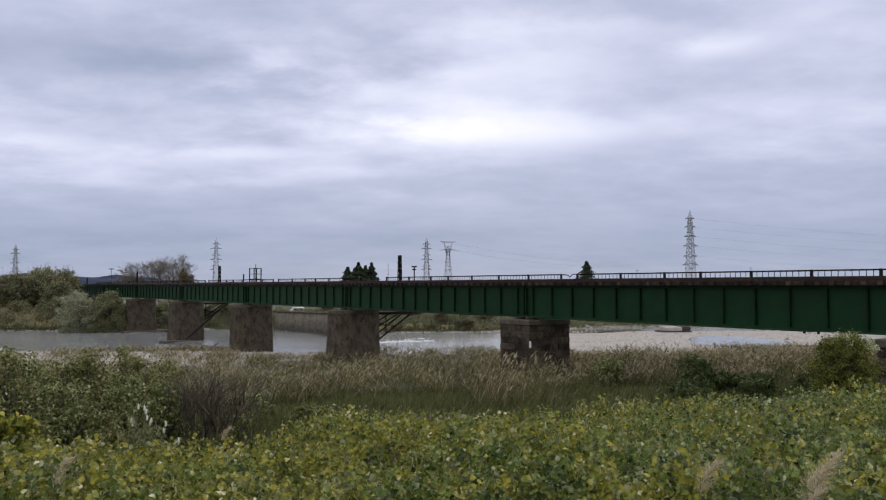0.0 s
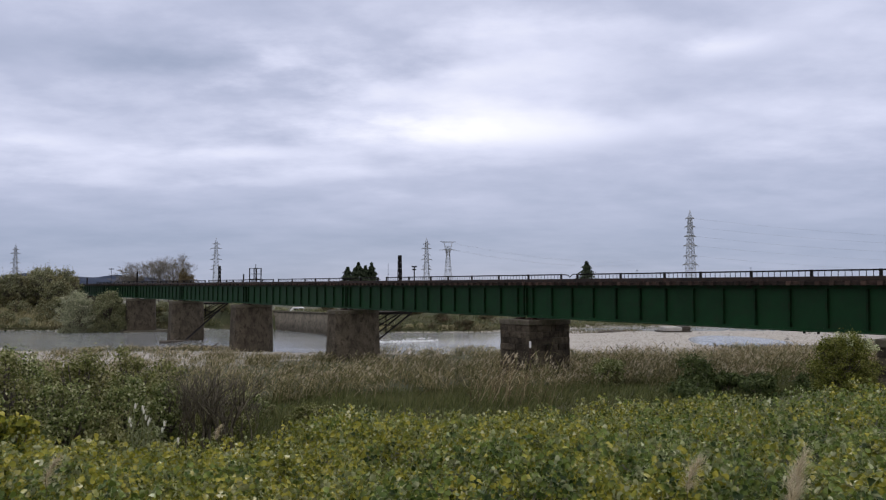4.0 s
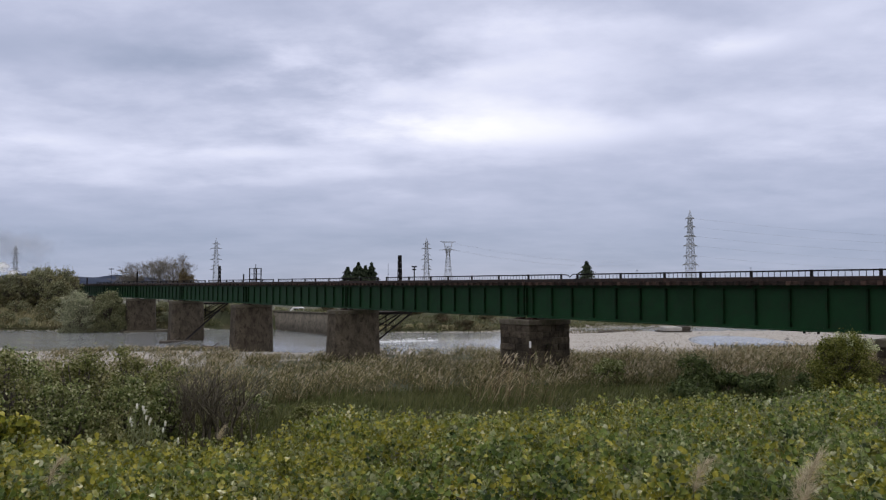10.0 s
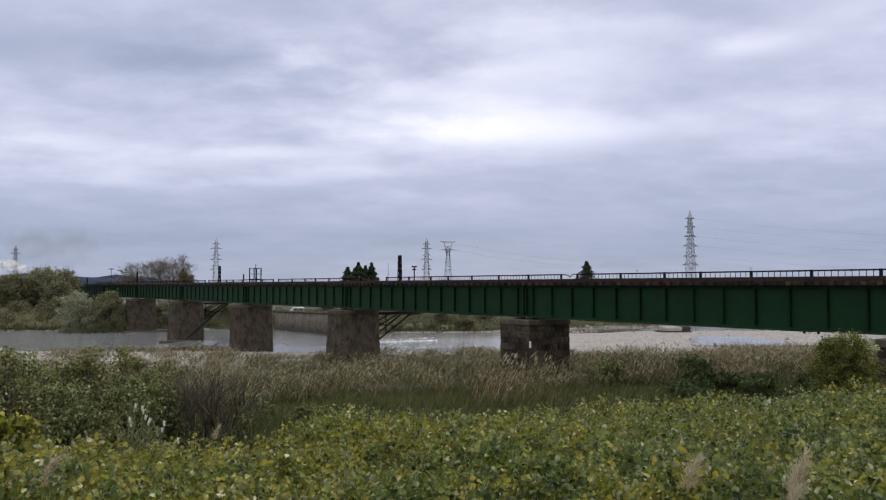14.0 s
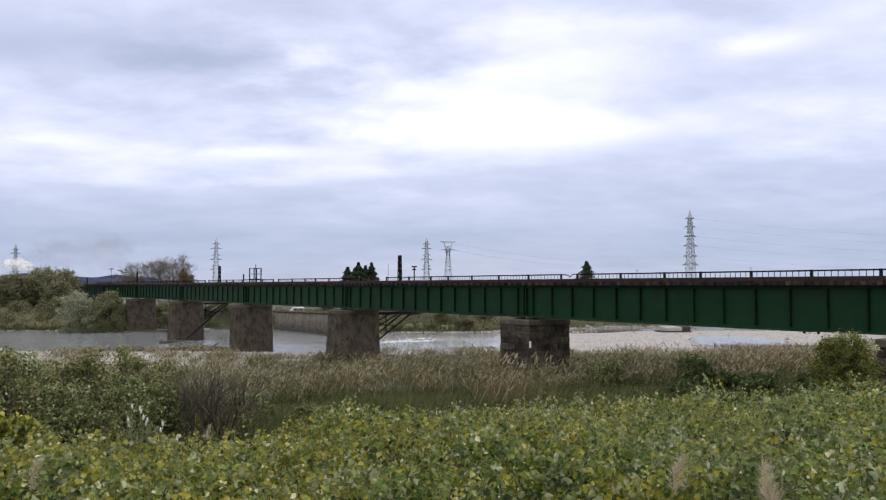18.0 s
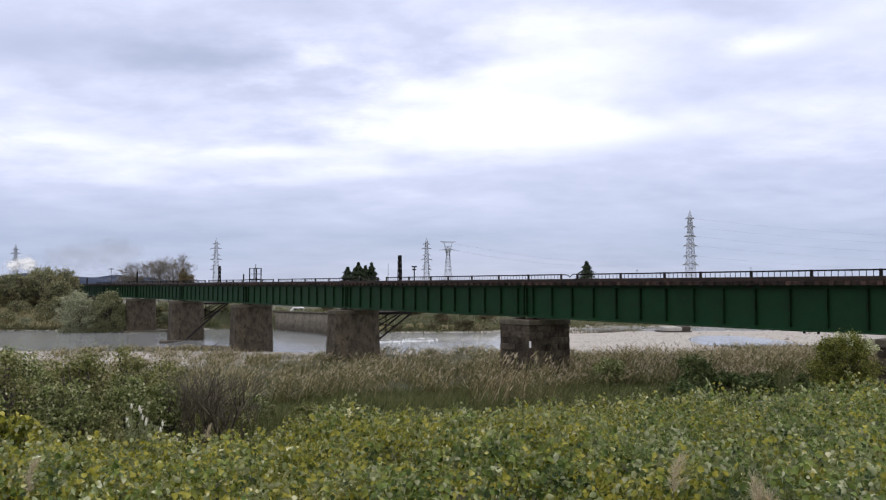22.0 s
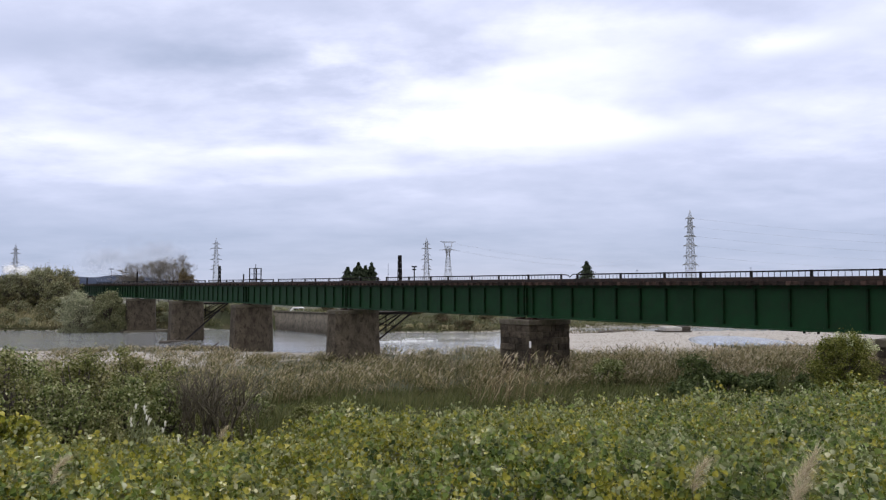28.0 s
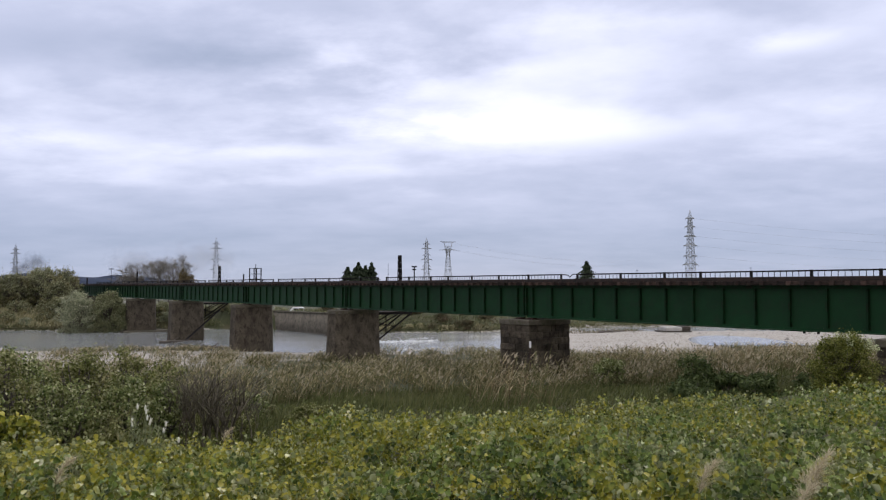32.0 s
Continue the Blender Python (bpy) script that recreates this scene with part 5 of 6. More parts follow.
def build_vines():
    """Deep leaves lie still in patches; the upper ones hang on sprays that the wind turns up to show pale undersides."""
    rng = np.random.default_rng(5)
    n = 178000
    y = rng.uniform(6.5, 25.5, n)
    x = rng.uniform(-0.64, 0.64, n) * (y + 1.5)
    t, w = -x * SP + y * CP, x * CP + y * SP
    keep = (t < np.interp(w, EDGE_W, EDGE_T) + 1.3) & (t > 1.5)
    t, w, x, y = t[keep], w[keep], x[keep], y[keep]
    depth = np.clip(rng.exponential(0.18, len(t)) - 0.05, -0.06, 0.6)
    top = vine_heap(t, w)
    e = 0.06
    nt_ = np.clip(-(vine_heap(t + e, w) - vine_heap(t - e, w)) / (2 * e), -1.6, 1.6)
    nw = np.clip(-(vine_heap(t, w + e) - vine_heap(t, w - e)) / (2 * e), -1.6, 1.6)
    depth = depth + 0.42 * (lump(t, w, 0.85, 21) + 0.6 * lump(t, w, 0.33, 22) < -0.5)
    pts = np.stack([x, y, top - depth], 1)
    nrm = np.stack([-nt_ * SP + nw * CP, nt_ * CP + nw * SP, np.ones(len(t)) * 0.9], 1)
    nrm[:, 1] -= 0.15
    size = rng.uniform(0.040, 0.108, len(t)) * rng.uniform(0.85, 1.05, len(t))
    deep = depth > 0.07
    cell = (np.floor((t + 0.5 * lump(t, w, 1.5, 8)) / 4.5) * 7 + np.floor((w + 0.5 * lump(w, t, 1.5, 9)) / 5.5)).astype(int)
    for c in np.unique(cell):
        k = (cell == c) & deep
        if k.any():
            v, f = leaves(pts[k], nrm[k], size[k], rng, 0.92, 0.20, 0.6, True)
            tagged(raw("vine_leaves", v, f, VINE_LEAF, smooth=True), "thick mat of yellowing green vine leaves over the levee", "vines", "vine mat", "stuff")
    # sprays: upper leaves gathered round seeds that lie farther apart with distance
    lift = np.where(~deep)[0]
    m = 560
    depth_y = 6.5 + 19 * rng.random(m) ** 1.15
    seed = np.stack([rng.uniform(-0.62, 0.62, m) * (depth_y + 1.5), depth_y], 1)
    near = np.empty(len(lift), dtype=int)
    for a in range(0, len(lift), 4000):
        q = pts[lift[a:a + 4000], :2]
        near[a:a + 4000] = np.argmin(((q[:, None] - seed[None]) ** 2).sum(2), 1)
    for c in range(m):
        k = lift[near == c]
        if len(k) < 4:
            continue
        sx, sy = pts[k, 0].mean(), pts[k, 1].max()
        foot = np.array([sx, sy, pts[k, 2].mean() - 0.04])
        seed_rng = np.random.default_rng(9000 + c)
        v, f = leaves(pts[k] - foot, nrm[k], size[k], seed_rng, 0.92, 0.22, 0.62, True)
        seed_rng = np.random.default_rng(9000 + c)
        v2, f2 = leaves(pts[k] - foot, nrm[k], size[k], seed_rng, 0.92, 0.22, 0.62, True)
        # the underside lies a hair below each blade
        fn = np.cross(v2[f2[:, 1]] - v2[f2[:, 0]], v2[f2[:, 3]] - v2[f2[:, 0]])
        fn /= np.maximum(np.linalg.norm(fn, axis=1, keepdims=True), 1e-9)
        per = fn.reshape(-1, 4, 3).mean(1)
        side = np.repeat(per, 9, 0)
        vv, ff = joined((v, f), (v2 - side * 0.004, f2))
        ob = raw("vine_spray", vv, ff, VINE_LEAF, smooth=True)
        ob.data.materials.append(VINE_BACK)
        ob.data.polygons.foreach_set("material_index", np.repeat([0, 1], [len(f), len(f2)]).astype(np.int32))
        ob.matrix_basis = pose(*foot)
        tagged(ob, "spray of yellowing green vine leaves with pale undersides", "vines", "vine mat", "stuff")
        SPRAYS.append(ob)


SPRAYS = []    # upper vine sprays, turned up by gusts
VINE_BACK = foliage("vine_leaf_undersides", [(0.34, 0.40, 0.18), (0.50, 0.53, 0.29), (0.70, 0.70, 0.47)], 1, None, 0.6, 0.3, 0.3)
SWAYING = []   # plants that stir in the wind, and how far


def scatter(rng, n, t0, t1, w0, w1, clump=0.72):
    """Places over a stretch of bank, most of them gathered in tufts."""
    t, w = rng.uniform(t0, t1, n), rng.uniform(w0, w1, n)
    tuft = rng.random(n) < clump
    k = rng.integers(0, max(1, n // 26), n)
    t = np.where(tuft, t[k] + rng.normal(0, 0.34, n), t)
    w = np.where(tuft, w[k] + rng.normal(0, 0.34, n), w)
    return t, w


def reed_bed(name, t, w, height, rng, label, material=None, plumes=True, lean=(0.25, 0.0), leaf_n=5):
    """Stems, hanging blades and feathery heads of reeds, rooted on the bank."""
    x, y, _ = bank(t, w)
    z = ground_z(t, w) - 0.03
    n = len(t)
    h = height * rng.uniform(0.62, 1.15, n) * (1 + 0.28 * lump(t, w, 1.8, 13)) * (1 - 0.5 * np.exp(-((w - 27.5) / 4.5) ** 2 - ((t - 30) / 5.5) ** 2))
    lx, ly = rng.normal(lean[0], 0.16, n) * h, rng.normal(lean[1], 0.16, n) * h
    root = np.stack([x, y, z], 1)
    tip = root + np.stack([lx, ly, h], 1)
    sets = [blades(root, tip, 0.028, rng, 0.05)]
    for _ in range(leaf_n):
        k = rng.uniform(0.12, 0.95, n)[:, None]
        a = root + (tip - root) * k
        ln = rng.uniform(0.25, 0.6, n)
        ang = rng.uniform(0, 2 * math.pi, n)
        b = a + np.stack([np.cos(ang) * ln, np.sin(ang) * ln, ln * rng.uniform(-0.2, 0.9, n)], 1)
        sets.append(blades(a, b, rng.uniform(0.025, 0.06, n), rng, 0.3))
    root_ob = thing(name, Matrix.Identity(4), label, "reeds", "reed beds", "stuff")
    v, f = joined(*sets)
    tagged(raw("blades", v, f, material or REED, root_ob), kind="stuff")
    if plumes:
        has = rng.random(n) < 0.38
        a = tip[has] - (tip - root)[has] * 0.10
        ps = []
        for _ in range(4):
            d = np.stack([rng.normal(0.10, 0.05, has.sum()), rng.normal(0.0, 0.05, has.sum()), rng.uniform(0.05, 0.24, has.sum())], 1)
            ps.append(blades(a, a + d, 0.035, rng, 0.3))
        v, f = joined(*ps)
        tagged(raw("seed_heads", v, f, PLUME if plumes is True else plumes, root_ob), kind="stuff")
    SWAYING.append((root_ob, 0.03))
    return root_ob


def reed_edge(w):
    """Where the low grass gives way to reeds."""
    return np.interp(w, [8, 16, 25, 32, 60], [33.5, 32.5, 26.8, 24.6, 22.0])


HEAD = foliage("brown_seed_heads", [(0.34, 0.28, 0.19), (0.58, 0.51, 0.38)], 1, None, 0.85, 0.35)


def build_reeds():
    rng = np.random.default_rng(9)
    t, w = scatter(rng, 4200, 24, 44, 9, 40)
    past = t > reed_edge(w)
    t, w = t[past], w[past]
    reed_bed("reed_bed", t, w, 1.3, rng, "dry beige-brown reeds with pale seed heads on the river bank", plumes=HEAD)
    t, w = scatter(rng, 4200, 40, 62, -4, 48)
    reed_bed("reed_bed", t, w, 0.68, rng, "dry beige-brown reeds with pale seed heads on the river bank", plumes=HEAD)
    t, w = scatter(rng, 3600, 21, 42, 30, 62)
    reed_bed("reed_bed", t, w, 0.9, rng, "reddish brown dry reeds on the river bank", REED_RED, plumes=HEAD)
    t, w = scatter(rng, 110, 22.6, 25.4, 18.8, 22.0, 0.5)
    reed_bed("reed_bed", t, w, 2.0, rng, "tall pale russet reeds before the stone pier", REED_RED, plumes=HEAD, leaf_n=3)
    t, w = scatter(rng, 5200, 60, 84, -8, 28)
    reed_bed("reed_bed", t, w, 0.5, rng, "pale reeds along the shingle shore", plumes=HEAD, leaf_n=3)
    # low grass between the vines and the reeds
    t, w = scatter(rng, 62000, 17.5, 36, 4.5, 50, 0.3)
    low = t < reed_edge(w) + 5
    t, w = t[low], w[low]
    x, y, _ = bank(t, w)
    root = np.stack([x, y, ground_z(t, w) - 0.02], 1)
    tip = root + np.stack([rng.normal(0.08, 0.15, len(t)), rng.normal(0, 0.15, len(t)), rng.uniform(0.10, 0.5, len(t)) * (0.9 + 0.5 * lump(t, w, 2.2, 6))], 1)
    v, f = blades(root, tip, 0.04, rng, 0.3)
    tagged(raw("grass", v, f, GRASS), "low green bank grass between vines and reeds", "grass", kind="stuff")
    # tall weeds down the bank
    t, w = scatter(rng, 4200, 18.6, 31, -9, 8.5, 0.35)
    open_w = ~((w > 5.2) & (t < 22.4))
    t, w = t[open_w], w[open_w]
    x, y, _ = bank(t, w)
    z = ground_z(t, w)
    h = rng.uniform(0.9, 2.1, len(t)) * (1.05 + 0.25 * lump(t, w, 1.6, 4))
    sets = [blades(np.stack([x, y, z], 1), np.stack([x + 0.1 * h, y, z + h], 1), 0.012, rng, 0.03)]
    pts = []
    for _ in range(16):
        k = rng.uniform(0.15, 1.0, len(t))
        pts.append(np.stack([x + 0.1 * h * k + rng.normal(0, 0.13, len(t)), y + rng.normal(0, 0.13, len(t)), z + h * k], 1))
    pts = np.concatenate(pts)
    sets.append(leaves(pts, np.tile([0.0, -0.3, 1.0], (len(pts), 1)), rng.uniform(0.03, 0.085, len(pts)), rng, 0.5, 0.15, 0.7))
    wd = thing("tall_weeds", Matrix.Identity(4), "tall brownish green weeds going to seed on the bank", "weeds", "", "stuff")
    v, f = sets[0]
    raw("stems", v, f, WEED, wd)
    v, f = sets[1]
    tagged(raw("leaves", v, f, WEED, wd), kind="stuff")


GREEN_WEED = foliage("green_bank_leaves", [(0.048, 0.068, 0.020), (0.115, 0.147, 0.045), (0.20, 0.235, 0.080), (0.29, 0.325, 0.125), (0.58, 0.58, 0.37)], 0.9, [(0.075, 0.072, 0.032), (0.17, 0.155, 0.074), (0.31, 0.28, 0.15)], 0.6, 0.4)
build_vines()
build_reeds()


def on_bank(t, w, dz=0.0):
    x, y, _ = bank(t, w)
    return x, y, float(ground_z(t, w)) + dz


# leafy growth down the bank: t, w, width, height
LEFT_BANK = ((20.6, 1.2, 2.2, 3.1), (21.8, 2.4, 2.0, 3.1), (20.2, 3.4, 1.9, 2.6), (22.6, 4.2, 2.2, 3.1), (20.8, 4.9, 1.6, 2.4), (23.6, 5.8, 2.0, 3.0), (24.4, 3.0, 2.4, 3.2),
             (25.2, 5.0, 2.4, 2.9), (23.6, -0.4, 2.4, 3.3), (27.5, 4.0, 2.4, 2.6), (28.0, 11.0, 2.0, 1.1), (25.0, 12.0, 1.8, 0.8), (19.4, 2.2, 1.5, 1.8), (19.2, 4.2, 1.4, 1.5), (22.2, 0.6, 1.8, 3.2),
             (25.4, 7.2, 2.0, 2.6), (22.6, 6.4, 1.5, 2.2), (26.8, 9.2, 1.8, 1.7), (26.0, 1.6, 2.4, 3.1), (24.2, 8.8, 1.6, 1.6), (27.2, 29.0, 1.8, 1.5), (28.4, 30.2, 1.6, 1.4))
for i, (t, w, wd, h) in enumerate(LEFT_BANK):
    x, y, z = on_bank(t, w)
    leafy("bank_shrub", x, y, z, wd, wd, h, (GREEN_WEED, WEED)[i % 2], "rank leafy green and brown shrub on the river bank", "shrub", 80 + i, 5200, 0.072, 80, 0.02, "bank shrubs")
x, y, z = on_bank(17.4, 2.0)
leafy("yellow_leaf_shrub", x, y, z, 1.4, 1.3, 1.95, VINE_LEAF, "small shrub with yellowing leaves beside the vines", "shrub", 99, 2600, 0.11, 30, 0.05)
for i, (t, w, wd, h) in enumerate(((21.0, 27.6, 1.9, 2.1), (20.2, 26.4, 2.2, 1.15), (20.5, 28.9, 2.2, 1.15), (19.8, 30.2, 1.9, 1.0), (18.6, 24.6, 2.2, 0.95), (18.0, 27.5, 2.4, 1.0), (16.8, 30.0, 2.2, 1.1))):
    x, y, z = on_bank(t, w)
    leafy("dark_shrub", x, y, z, wd, wd, h, DARK_LEAF, "dark green leafy shrub among brown reeds", "shrub", 60 + i, 3000, 0.10, 26, 0.03, "dark shrubs")
x, y, z = on_bank(14.4, 26.85)
bush = leafy("yellow_green_bush", x, y, z, 2.45, 2.3, 2.15, BUSH_LEAF, "tall yellow-green bush with pale tips beside the stone pier", "bush", 70, 26000, 0.052, 150, 0.0, "", 0.95)
rng = np.random.default_rng(71)
tuft = np.stack([rng.uniform(-0.3, 1.15, 26), rng.uniform(-0.8, 0.4, 26), rng.uniform(1.75, 2.1, 26)], 1)
tuft[:, 2] -= 0.3 * np.abs(tuft[:, 0]) ** 1.5
p = np.repeat(tuft, 26, 0) + rng.normal(0, 0.055, (26 * 26, 3))
v, f = leaves(p, np.tile([0.0, -0.4, 0.8], (len(p), 1)), rng.uniform(0.035, 0.07, len(p)), rng)
tagged(raw("pale_tips", v, f, PALE_TIP, bush, "pale cream leaf tips"), kind="stuff")
x, y, z = on_bank(21.6, 7.7)
bare_shrub = thing("bare_shrub", pose(x, y, z), "leafless dark twiggy shrub on the bank", "shrub")
segs = []
rr = random.Random(77)
for _ in range(19):
    s2, tips = limb_tree(rr, 2.4, 0.02, 5, 0.7, 0.26, 2)
    k = rr.uniform(1.7, 2.45) / max(p[2] for p in tips)
    ox, oy = rr.uniform(-1.2, 1.2), rr.uniform(-0.6, 0.6)
    segs += [((a[0] * k + ox, a[1] * k + oy, a[2] * k - 0.05), (b[0] * k + ox, b[1] * k + oy, b[2] * k), max(r0, 0.0045), max(r1, 0.004)) for a, b, r0, r1 in s2]
stout = []
for _ in range(5):
    # stout stems fork wide over the thicket
    s2, tips = limb_tree(rr, 2.6, 0.045, 3, 0.9, 0.4, 2)
    k = rr.uniform(2.2, 2.7) / max(p[2] for p in tips)
    ox = rr.uniform(-0.7, 0.7)
    stout += [((a[0] * k + ox, a[1] * k - 0.5, a[2] * k - 0.05), (b[0] * k + ox, b[1] * k - 0.5, b[2] * k), r0, r1) for a, b, r0, r1 in s2]
v, f = rods(stout)
raw("trunk", v, f, SHRUB_TWIG, bare_shrub)
v, f = rods(segs)
tagged(raw("crown", v, f, SHRUB_TWIG, bare_shrub), kind="stuff")


# ---------------------------------------------------------------- swaying plumes, foam, steam
def plume_grass(x, y, z, height, seed, label, head=None, stems=1, head_len=0.42, spread_r=0.07, hair=0.0045):
    """Silver grass: stems with long blades and a feathery head; it stands on its foot and leans with the wind."""
    rr = random.Random(seed)
    rng = np.random.default_rng(seed)
    g = thing("plume_grass", pose(x, y, z), label, "grass plume", "grass plumes")
    for _ in range(stems):
        h = height if head else height * rr.uniform(0.85, 1.1)
        ox, oy = rr.uniform(-spread_r, spread_r), rr.uniform(-spread_r, spread_r)
        tx, ty = ox * 2 + rr.uniform(-0.06, 0.06), oy * 2
        part("stem", rod((ox, oy, 0), (tx, ty, h - head_len * 0.75), 0.011 if head else 0.006, 0.007 if head else 0.004, 5), PALE_STALK if head else REED, g)
        n = 90 if head else 330
        k = rng.uniform(0, 1, n)
        droop = head_len * 0.35
        root = np.stack([tx + droop * k * k, np.full(n, ty), h - head_len * (1 - k * 0.85) - droop * 0.3 * k * k], 1)
        ang, out = rng.uniform(0, 6.28, n), head_len * rng.uniform(0.05, 0.27 if head else 0.55, n) * (1.15 - k * 0.6)
        tip = root + np.stack([np.cos(ang) * out + 0.19 * head_len, np.sin(ang) * out, head_len * rng.uniform(0.05, 0.3, n)], 1)
        v, f = blades(root, tip, hair, rng, 0.35)
        tagged(raw("seed_head", v, f, head or PLUME, g), "", kind="stuff")
        if head:
            # close-set florets fill the spike
            bm = bmesh.new()
            bmesh.ops.create_icosphere(bm, subdivisions=2, radius=1.0)
            for q in bm.verts:
                q.co *= 1 + 0.22 * noise.noise(q.co * 3.1 + Vector((seed, 0, 0)))
                q.co = Vector((tx + 0.01 + q.co.x * head_len * (0.17 - 0.09 * q.co.z), ty + q.co.y * head_len * 0.15, h - head_len * 0.45 + q.co.z * head_len * 0.5))
            part("flower_spike", bm, head, g, "dense white flower spike", True)
    n = 4 * stems
    a = np.stack([rng.normal(0, 0.03, n), rng.normal(0, 0.03, n), rng.uniform(0.0, height * 0.3, n)], 1)
    ang = rng.uniform(0, 6.28, n)
    b = a + np.stack([np.cos(ang) * 0.35, np.sin(ang) * 0.35, rng.uniform(0.1, 0.5, n)], 1)
    if head:
        a, b = np.concatenate([a] * 3), np.concatenate([a] * 3)
        a[:, 2] = rng.uniform(0.1, 0.85, len(a)) * height
        ang = rng.uniform(0, 6.28, len(a))
        b = a + np.stack([np.cos(ang) * 0.12, np.sin(ang) * 0.12, rng.uniform(0.02, 0.2, len(a))], 1)
    v, f = blades(a, b, 0.028 if head else 0.016, rng, 0.35)
    tagged(raw("blade_leaves", v, f, PALE_STALK if head else REED, g), kind="stuff")
    return g


def vine_top(x, y):
    return float(vine_z(-x * SP + y * CP, x * CP + y * SP))


# x, y, height over the vines, stems; set low in the leaves
SILVER = "feathery silver-grey grass plume rising from the vines"
PLUMES = []
for i, (x, y, h, stems) in enumerate(((3.75, 8.1, 0.62, 2), (3.55, 8.0, 0.42, 1), (2.55, 8.3, 0.92, 1), (2.32, 8.3, 0.45, 1), (2.05, 8.4, 0.45, 1), (0.42, 8.9, 0.50, 1),
                                      (0.95, 8.3, 0.35, 1), (-1.75, 8.2, 0.42, 1), (-2.2, 8.3, 0.45, 1), (-4.5, 9.3, 0.85, 1), (-0.25, 8.3, 0.3, 1))):
    PLUMES.append(plume_grass(x, y, vine_top(x, y) - 0.35, h + 0.35, 200 + i, SILVER, stems=stems, head_len=0.42 if i else 0.5))
WHITE_TIP = foliage("white_flower_spikes", [(0.70, 0.68, 0.58), (0.82, 0.80, 0.72)], 1, None, 0.8, 0.3)
for i, (x, top) in enumerate(((-6.07, 4.65), (-6.02, 4.52), (-5.73, 4.61), (-5.85, 4.42), (-5.76, 4.35), (-5.66, 4.31), (-5.49, 4.31), (-6.24, 4.35), (-5.25, 4.0), (-5.95, 4.28), (-5.58, 4.2))):
    y = 15.5 + 0.04 * (i % 3)
    z = vine_top(x, y) - 0.3
    PLUMES.append(plume_grass(x, y, z, top - z, 230 + i, "pale stalk with a white-tipped flower spike above the vines", head=WHITE_TIP, head_len=0.12, hair=0.005))
PLUMES.append(plume_grass(-4.68, 16.3, vine_top(-4.68, 16.3) - 0.4, 1.2, 250, "lone silver grass plume bending over the vines", head_len=0.34))


def foam(t, w, ln, wide, seed):
    """A strip of white water of short, uneven crests."""
    rng = np.random.default_rng(seed)
    n = int(ln * wide * 60)
    f0 = thing("rapids_foam", Matrix.Translation(bank(t, w, 0.0)) @ pose(0, 0, 0, 0, 0, 35.07), "white broken water of a small rapid", "white water", "rapids", "stuff")
    x, y = rng.uniform(-ln / 2, ln / 2, n), rng.normal(0, wide * 0.35, n)
    p = np.stack([x, y, rng.uniform(0.0, 0.16, n) * rng.random(n)], 1)
    v, f = leaves(p, np.tile([0.0, -0.25, 1.0], (n, 1)), rng.uniform(0.06, 0.22, n), rng, 0.7, 0.12, 0.5)
    raw("crests", v, f, FOAM, f0)
    return f0


FOAM = foliage("white_water", [(0.75, 0.77, 0.80), (0.93, 0.94, 0.95)], 1, None, 0.5, 0.1)
FOAMS = [foam(83.4, 51.6, 5.5, 1.5, 301), foam(82.4, 54.6, 4, 0.8, 302), foam(84.5, 48.8, 3, 1.1, 303), foam(86.5, 57, 4, 0.3, 304)]


def vapour(name, tone, dense):
    """Soft vapour: dense in the heart of each puff, thinning to nothing at its rim, ragged by noise."""
    m, nt, b = tree_of(name)
    co = coords(nt)
    sep = nt.nodes.new("ShaderNodeSeparateXYZ")
    nt.links.new(co, sep.inputs[0])
    r2 = math_of(nt, "ADD", math_of(nt, "MULTIPLY", sep.outputs["X"], sep.outputs["X"]), math_of(nt, "MULTIPLY", sep.outputs["Z"], sep.outputs["Z"]))
    heart = math_of(nt, "SUBTRACT", 1.0, r2)
    n = noise_of(nt, co, 2.2, 5, 0.6)
    a = math_of(nt, "ADD", math_of(nt, "SUBTRACT", heart, 0.25), math_of(nt, "MULTIPLY", math_of(nt, "SUBTRACT", n, 0.5), 2.4))
    a = math_of(nt, "MULTIPLY", a, math_of(nt, "POWER", math_of(nt, "MAXIMUM", heart, 0.0), 1.1))
    a = math_of(nt, "MINIMUM", math_of(nt, "MULTIPLY", math_of(nt, "MAXIMUM", a, 0.0), dense), 0.97)
    b.inputs["Base Color"].default_value = (*tone, 1)
    b.inputs["Roughness"].default_value = 1.0
    b.inputs["Specular IOR Level"].default_value = 0.0
    tr = nt.nodes.new("ShaderNodeBsdfTranslucent")
    tr.inputs[0].default_value = (*tone, 1)
    # drops scatter the light of sky and sun sideways, so the skin shades more softly than a solid
    geo = nt.nodes.new("ShaderNodeNewGeometry")
    lean = nt.nodes.new("ShaderNodeVectorMath")
    lean.inputs[1].default_value = (0.0, -1.0, 1.0)
    nt.links.new(geo.outputs["Normal"], lean.inputs[0])
    unit = nt.nodes.new("ShaderNodeVectorMath")
    unit.operation = "NORMALIZE"
    nt.links.new(lean.outputs[0], unit.inputs[0])
    nt.links.new(unit.outputs[0], b.inputs["Normal"])
    add = nt.nodes.new("ShaderNodeMixShader")
    add.inputs[0].default_value = 0.15
    nt.links.new(b.outputs[0], add.inputs[1])
    nt.links.new(tr.outputs[0], add.inputs[2])
    tp = nt.nodes.new("ShaderNodeBsdfTransparent")
    mx = nt.nodes.new("ShaderNodeMixShader")
    nt.links.new(a, mx.inputs[0])
    nt.links.new(tp.outputs[0], mx.inputs[1])
    nt.links.new(add.outputs[0], mx.inputs[2])
    nt.links.new(mx.outputs[0], nt.nodes["Material Output"].inputs[0])
    return m


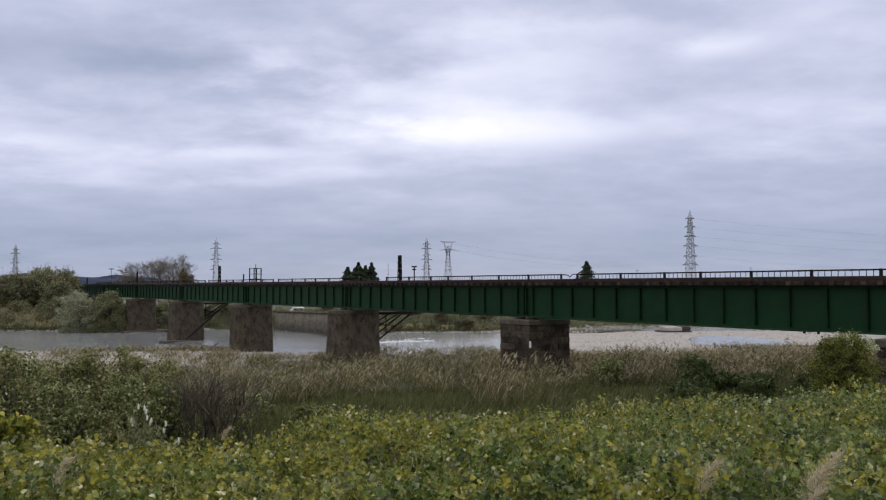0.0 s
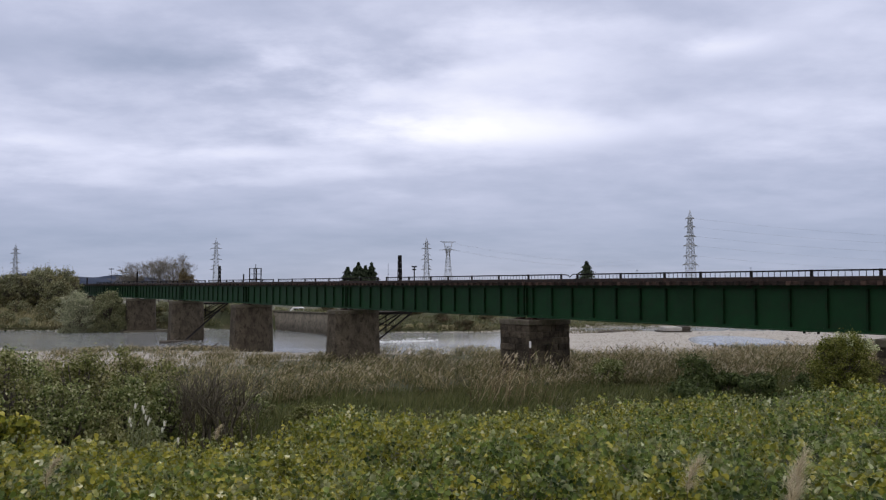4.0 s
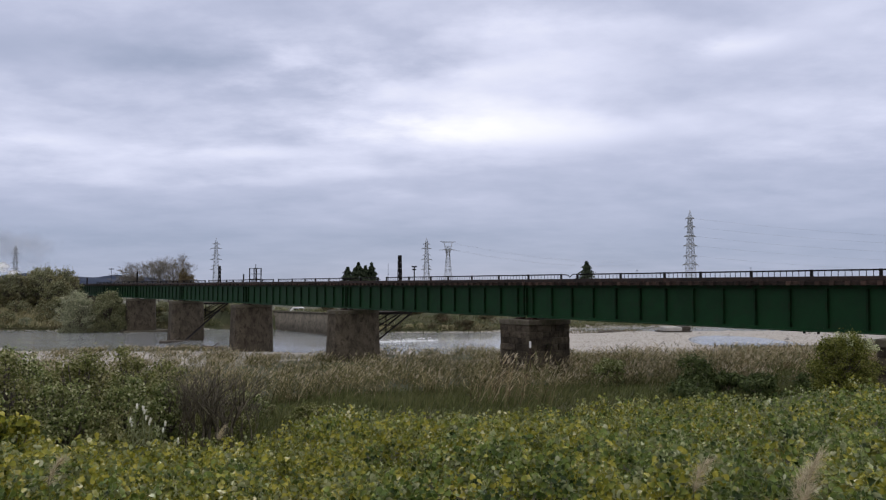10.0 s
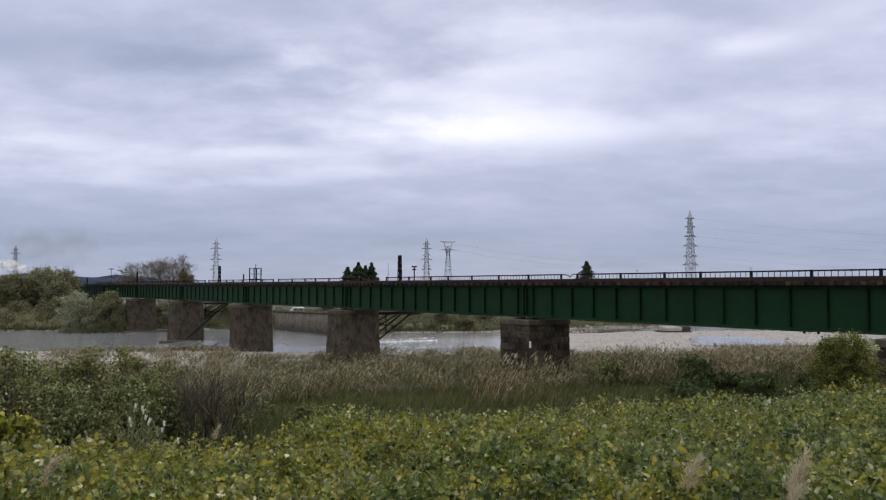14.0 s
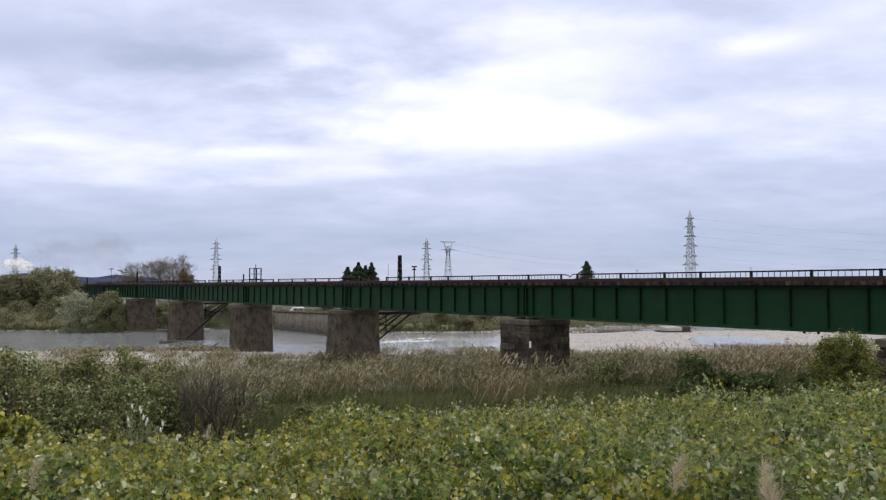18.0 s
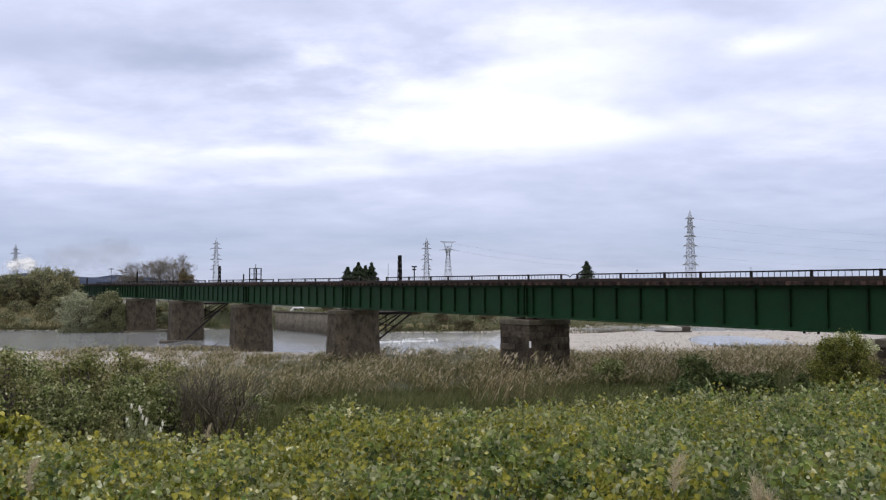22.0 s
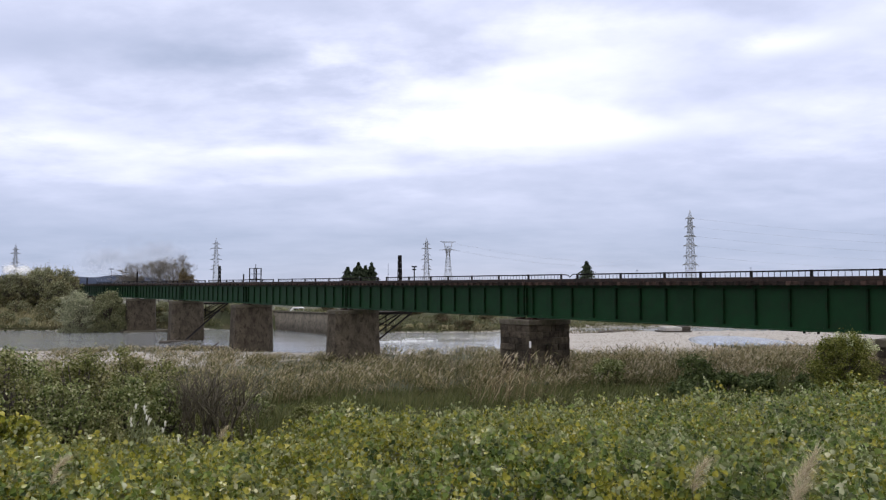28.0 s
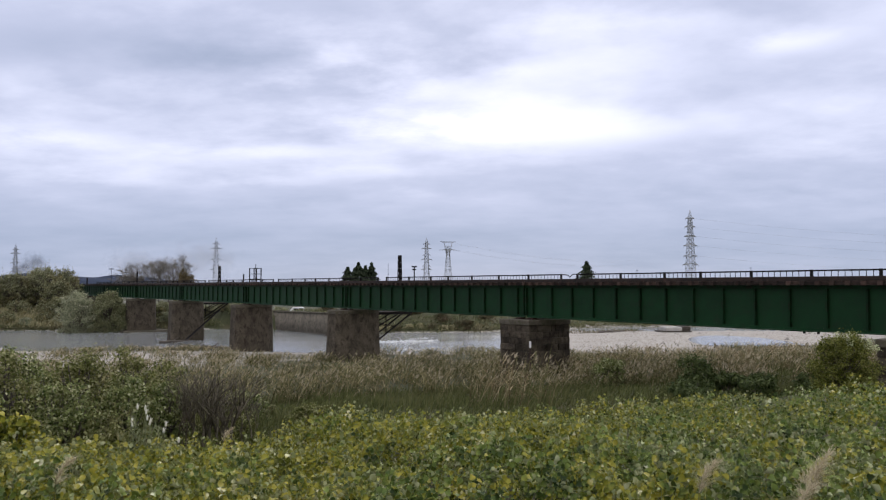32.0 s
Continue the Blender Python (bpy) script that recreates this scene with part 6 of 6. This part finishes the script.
STEAM = vapour("white_steam", (0.96, 0.96, 0.97), 1.25)
SMOKE = vapour("thin_grey_smoke", (0.42, 0.43, 0.46), 0.22)
SOOT = vapour("dark_smoke", (0.10, 0.10, 0.11), 0.42)


def puff(rx, rz, material, label, seed):
    bm = bmesh.new()
    bmesh.ops.create_icosphere(bm, subdivisions=3, radius=1.0)
    for v in bm.verts:
        v.co *= 1.0 + 0.16 * noise.noise(v.co * 1.7 + Vector((seed, 0, 0)))
        v.co.y *= 0.35
    ob = part("steam_puff", bm, material, None, label, True)
    ob.scale = (rx, (rx + rz) * 0.5, rz)
    return tagged(ob, "", "steam", "engine steam")


# each: radii, material, label, rows of time and place
VAPOURS = []
for rx, rz, m, label, rows in (
        (3.8, 2.8, STEAM, "white engine steam drifting over the trees", ((0, -200, 340, 16), (6, -156, 273, 12.5), (10, -142, 254, 13.0), (17, -125, 232, 13.4), (23, -117, 222, 13.4), (28, -118, 222, 11.0), (32, -119, 222, 2.5))),
        (2.9, 2.3, STEAM, "white engine steam drifting over the trees", ((0, -214, 340, 14), (6, -164, 270, 13), (10, -149, 254, 14.5), (17, -128, 232, 13.6), (23, -120, 221, 12.6), (28, -121, 221, 11.5), (32, -128, 221, 4.0))),
        (2.7, 2.1, STEAM, "white engine steam drifting over the trees", ((0, -196, 338, 12), (6, -150, 270, 9), (10, -137, 252, 10.8), (17, -121, 230, 12.6), (23, -114.5, 220, 12.4), (28, -112, 220, 10.5), (32, -114, 220, 2.0))),
        (14, 9, SMOKE, "thin grey smoke drifting over the trees", ((0, -190, 300, 8), (6, -150, 255, 13), (10, -128, 240, 18), (14, -112, 235, 19), (17, -102, 233, 18), (23, -96, 230, 16), (28, -84, 230, 15), (32, -70, 230, 14))),
        (11, 7, SMOKE, "thin grey smoke drifting over the trees", ((0, -210, 300, 8), (6, -160, 255, 16), (10, -136, 240, 20), (14, -124, 236, 20), (17, -116, 233, 18), (23, -108, 230, 15), (28, -98, 230, 14), (32, -90, 230, 13))),
        (4.5, 4.5, SOOT, "dark engine smoke rising behind the trees", ((0, -170, 300, 2), (17, -130, 240, 2), (25, -116, 222, 3), (28, -114, 216, 7.5), (30, -111, 213, 11.0), (32, -109, 211, 12.6))),
        (3.5, 3.5, SOOT, "dark engine smoke rising behind the trees", ((0, -171, 300, 1), (17, -131, 240, 1), (25, -117, 222, 2), (28, -115, 217, 5.5), (30, -113, 213, 10.5), (32, -112.5, 211, 11.2)))):
    VAPOURS.append((puff(rx, rz, m, label, len(VAPOURS) * 5.0), rows))


# ---------------------------------------------------------------- what moves
# lean of the large plume, degrees to the right, time by time
GUSTS = [(0, 4), (1, -14), (2, -28), (3, -22), (4.5, -16), (6, -18), (7, -10), (8, -6), (9, -2), (10, -8), (11, 4), (12, 16), (13, 8), (14, -18), (15.5, -26),
         (16.5, -32), (17, -26), (18, -42), (19, -50), (20, -20), (20.5, -28), (21.2, -44), (22, -48), (23, -46), (24, -22), (25, -18), (26.5, -14), (28, -8), (29, 2), (30, -10), (31, -18), (32, 4)]


def motions():
    walk(clouds, [(0.0, pose(0, 0, EYE)), (32.0, pose(118, -24, EYE))])
    # the current runs along the river
    flow = Vector(bank(0, 1))
    walk(water, [(0.0, pose(0, 0, 0)), (32.0, Matrix.Translation(flow * 22))])
    rr = random.Random(5)
    for ob in FOAMS:
        home = ob.matrix_basis.copy()
        p0 = rr.uniform(0, 6)
        walk(ob, [(t * 0.5, Matrix.Translation((flow * 0.35 * math.sin(t * 2.1 + p0)) + Vector((0, 0, 0.015 * math.sin(t * 3.3 + p0)))) @ home) for t in range(0, 65)])
    for i, ob in enumerate(PLUMES):
        home = ob.matrix_basis.copy()
        big = (1.0, 0.85, 0.32, 0.35, 0.5, 0.5, 0.5, 0.5, 0.5, 0.45, 0.4)[i] if i < 11 else (0.10 if i < 22 else 0.45)
        lag = rr.uniform(-0.4, 0.4)
        rows = []
        for t, lean in GUSTS:
            a = lean * big + 4 * big * math.sin(t * 1.9 + i * 1.3) + (12 * big if i >= 2 else 0)
            if i >= 2 and 0 < t < 32:
                t = t + lag * 0.5
            rows.append((t, home @ pose(0, 0, 0, 4 * big * math.sin(t * 1.3 + i), a, 0)))
        walk(ob, rows)
    rs = random.Random(12)
    for ob in SPRAYS:
        home = ob.matrix_basis.copy()
        k, p0 = rs.uniform(0.55, 1.3), rs.uniform(0, 6.28)
        rows = []
        for j in range(0, 33):
            t = float(j)
            up = float(np.interp(t, [0, 15, 18, 25, 30, 32], [1, 2, 10, 10, 8, 3])) * k
            a = up + (0.22 * up + 1.2) * math.sin(t * 1.9 + p0)
            rows.append((t, home @ pose(0, 0, 0, -a, 0.2 * a * math.sin(t * 1.3 + p0))))
        walk(ob, rows)
    for ob, rows in VAPOURS:
        walk(ob, [(t, pose(x, y, z)) for t, x, y, z in rows])
    for i, (ob, reach) in enumerate(SWAYING):
        rows = []
        for k in range(0, 65):
            t = k * 0.5
            gust = 0.6 + 0.4 * math.sin(t * 0.37 + i)
            rows.append((t, Matrix.Translation((reach * gust * math.sin(t * 2.3 + i * 1.7), reach * 0.5 * math.sin(t * 1.7 + i), reach * 0.25 * math.sin(t * 2.9 + i * 0.7)))))
        walk(ob, rows)


motions()
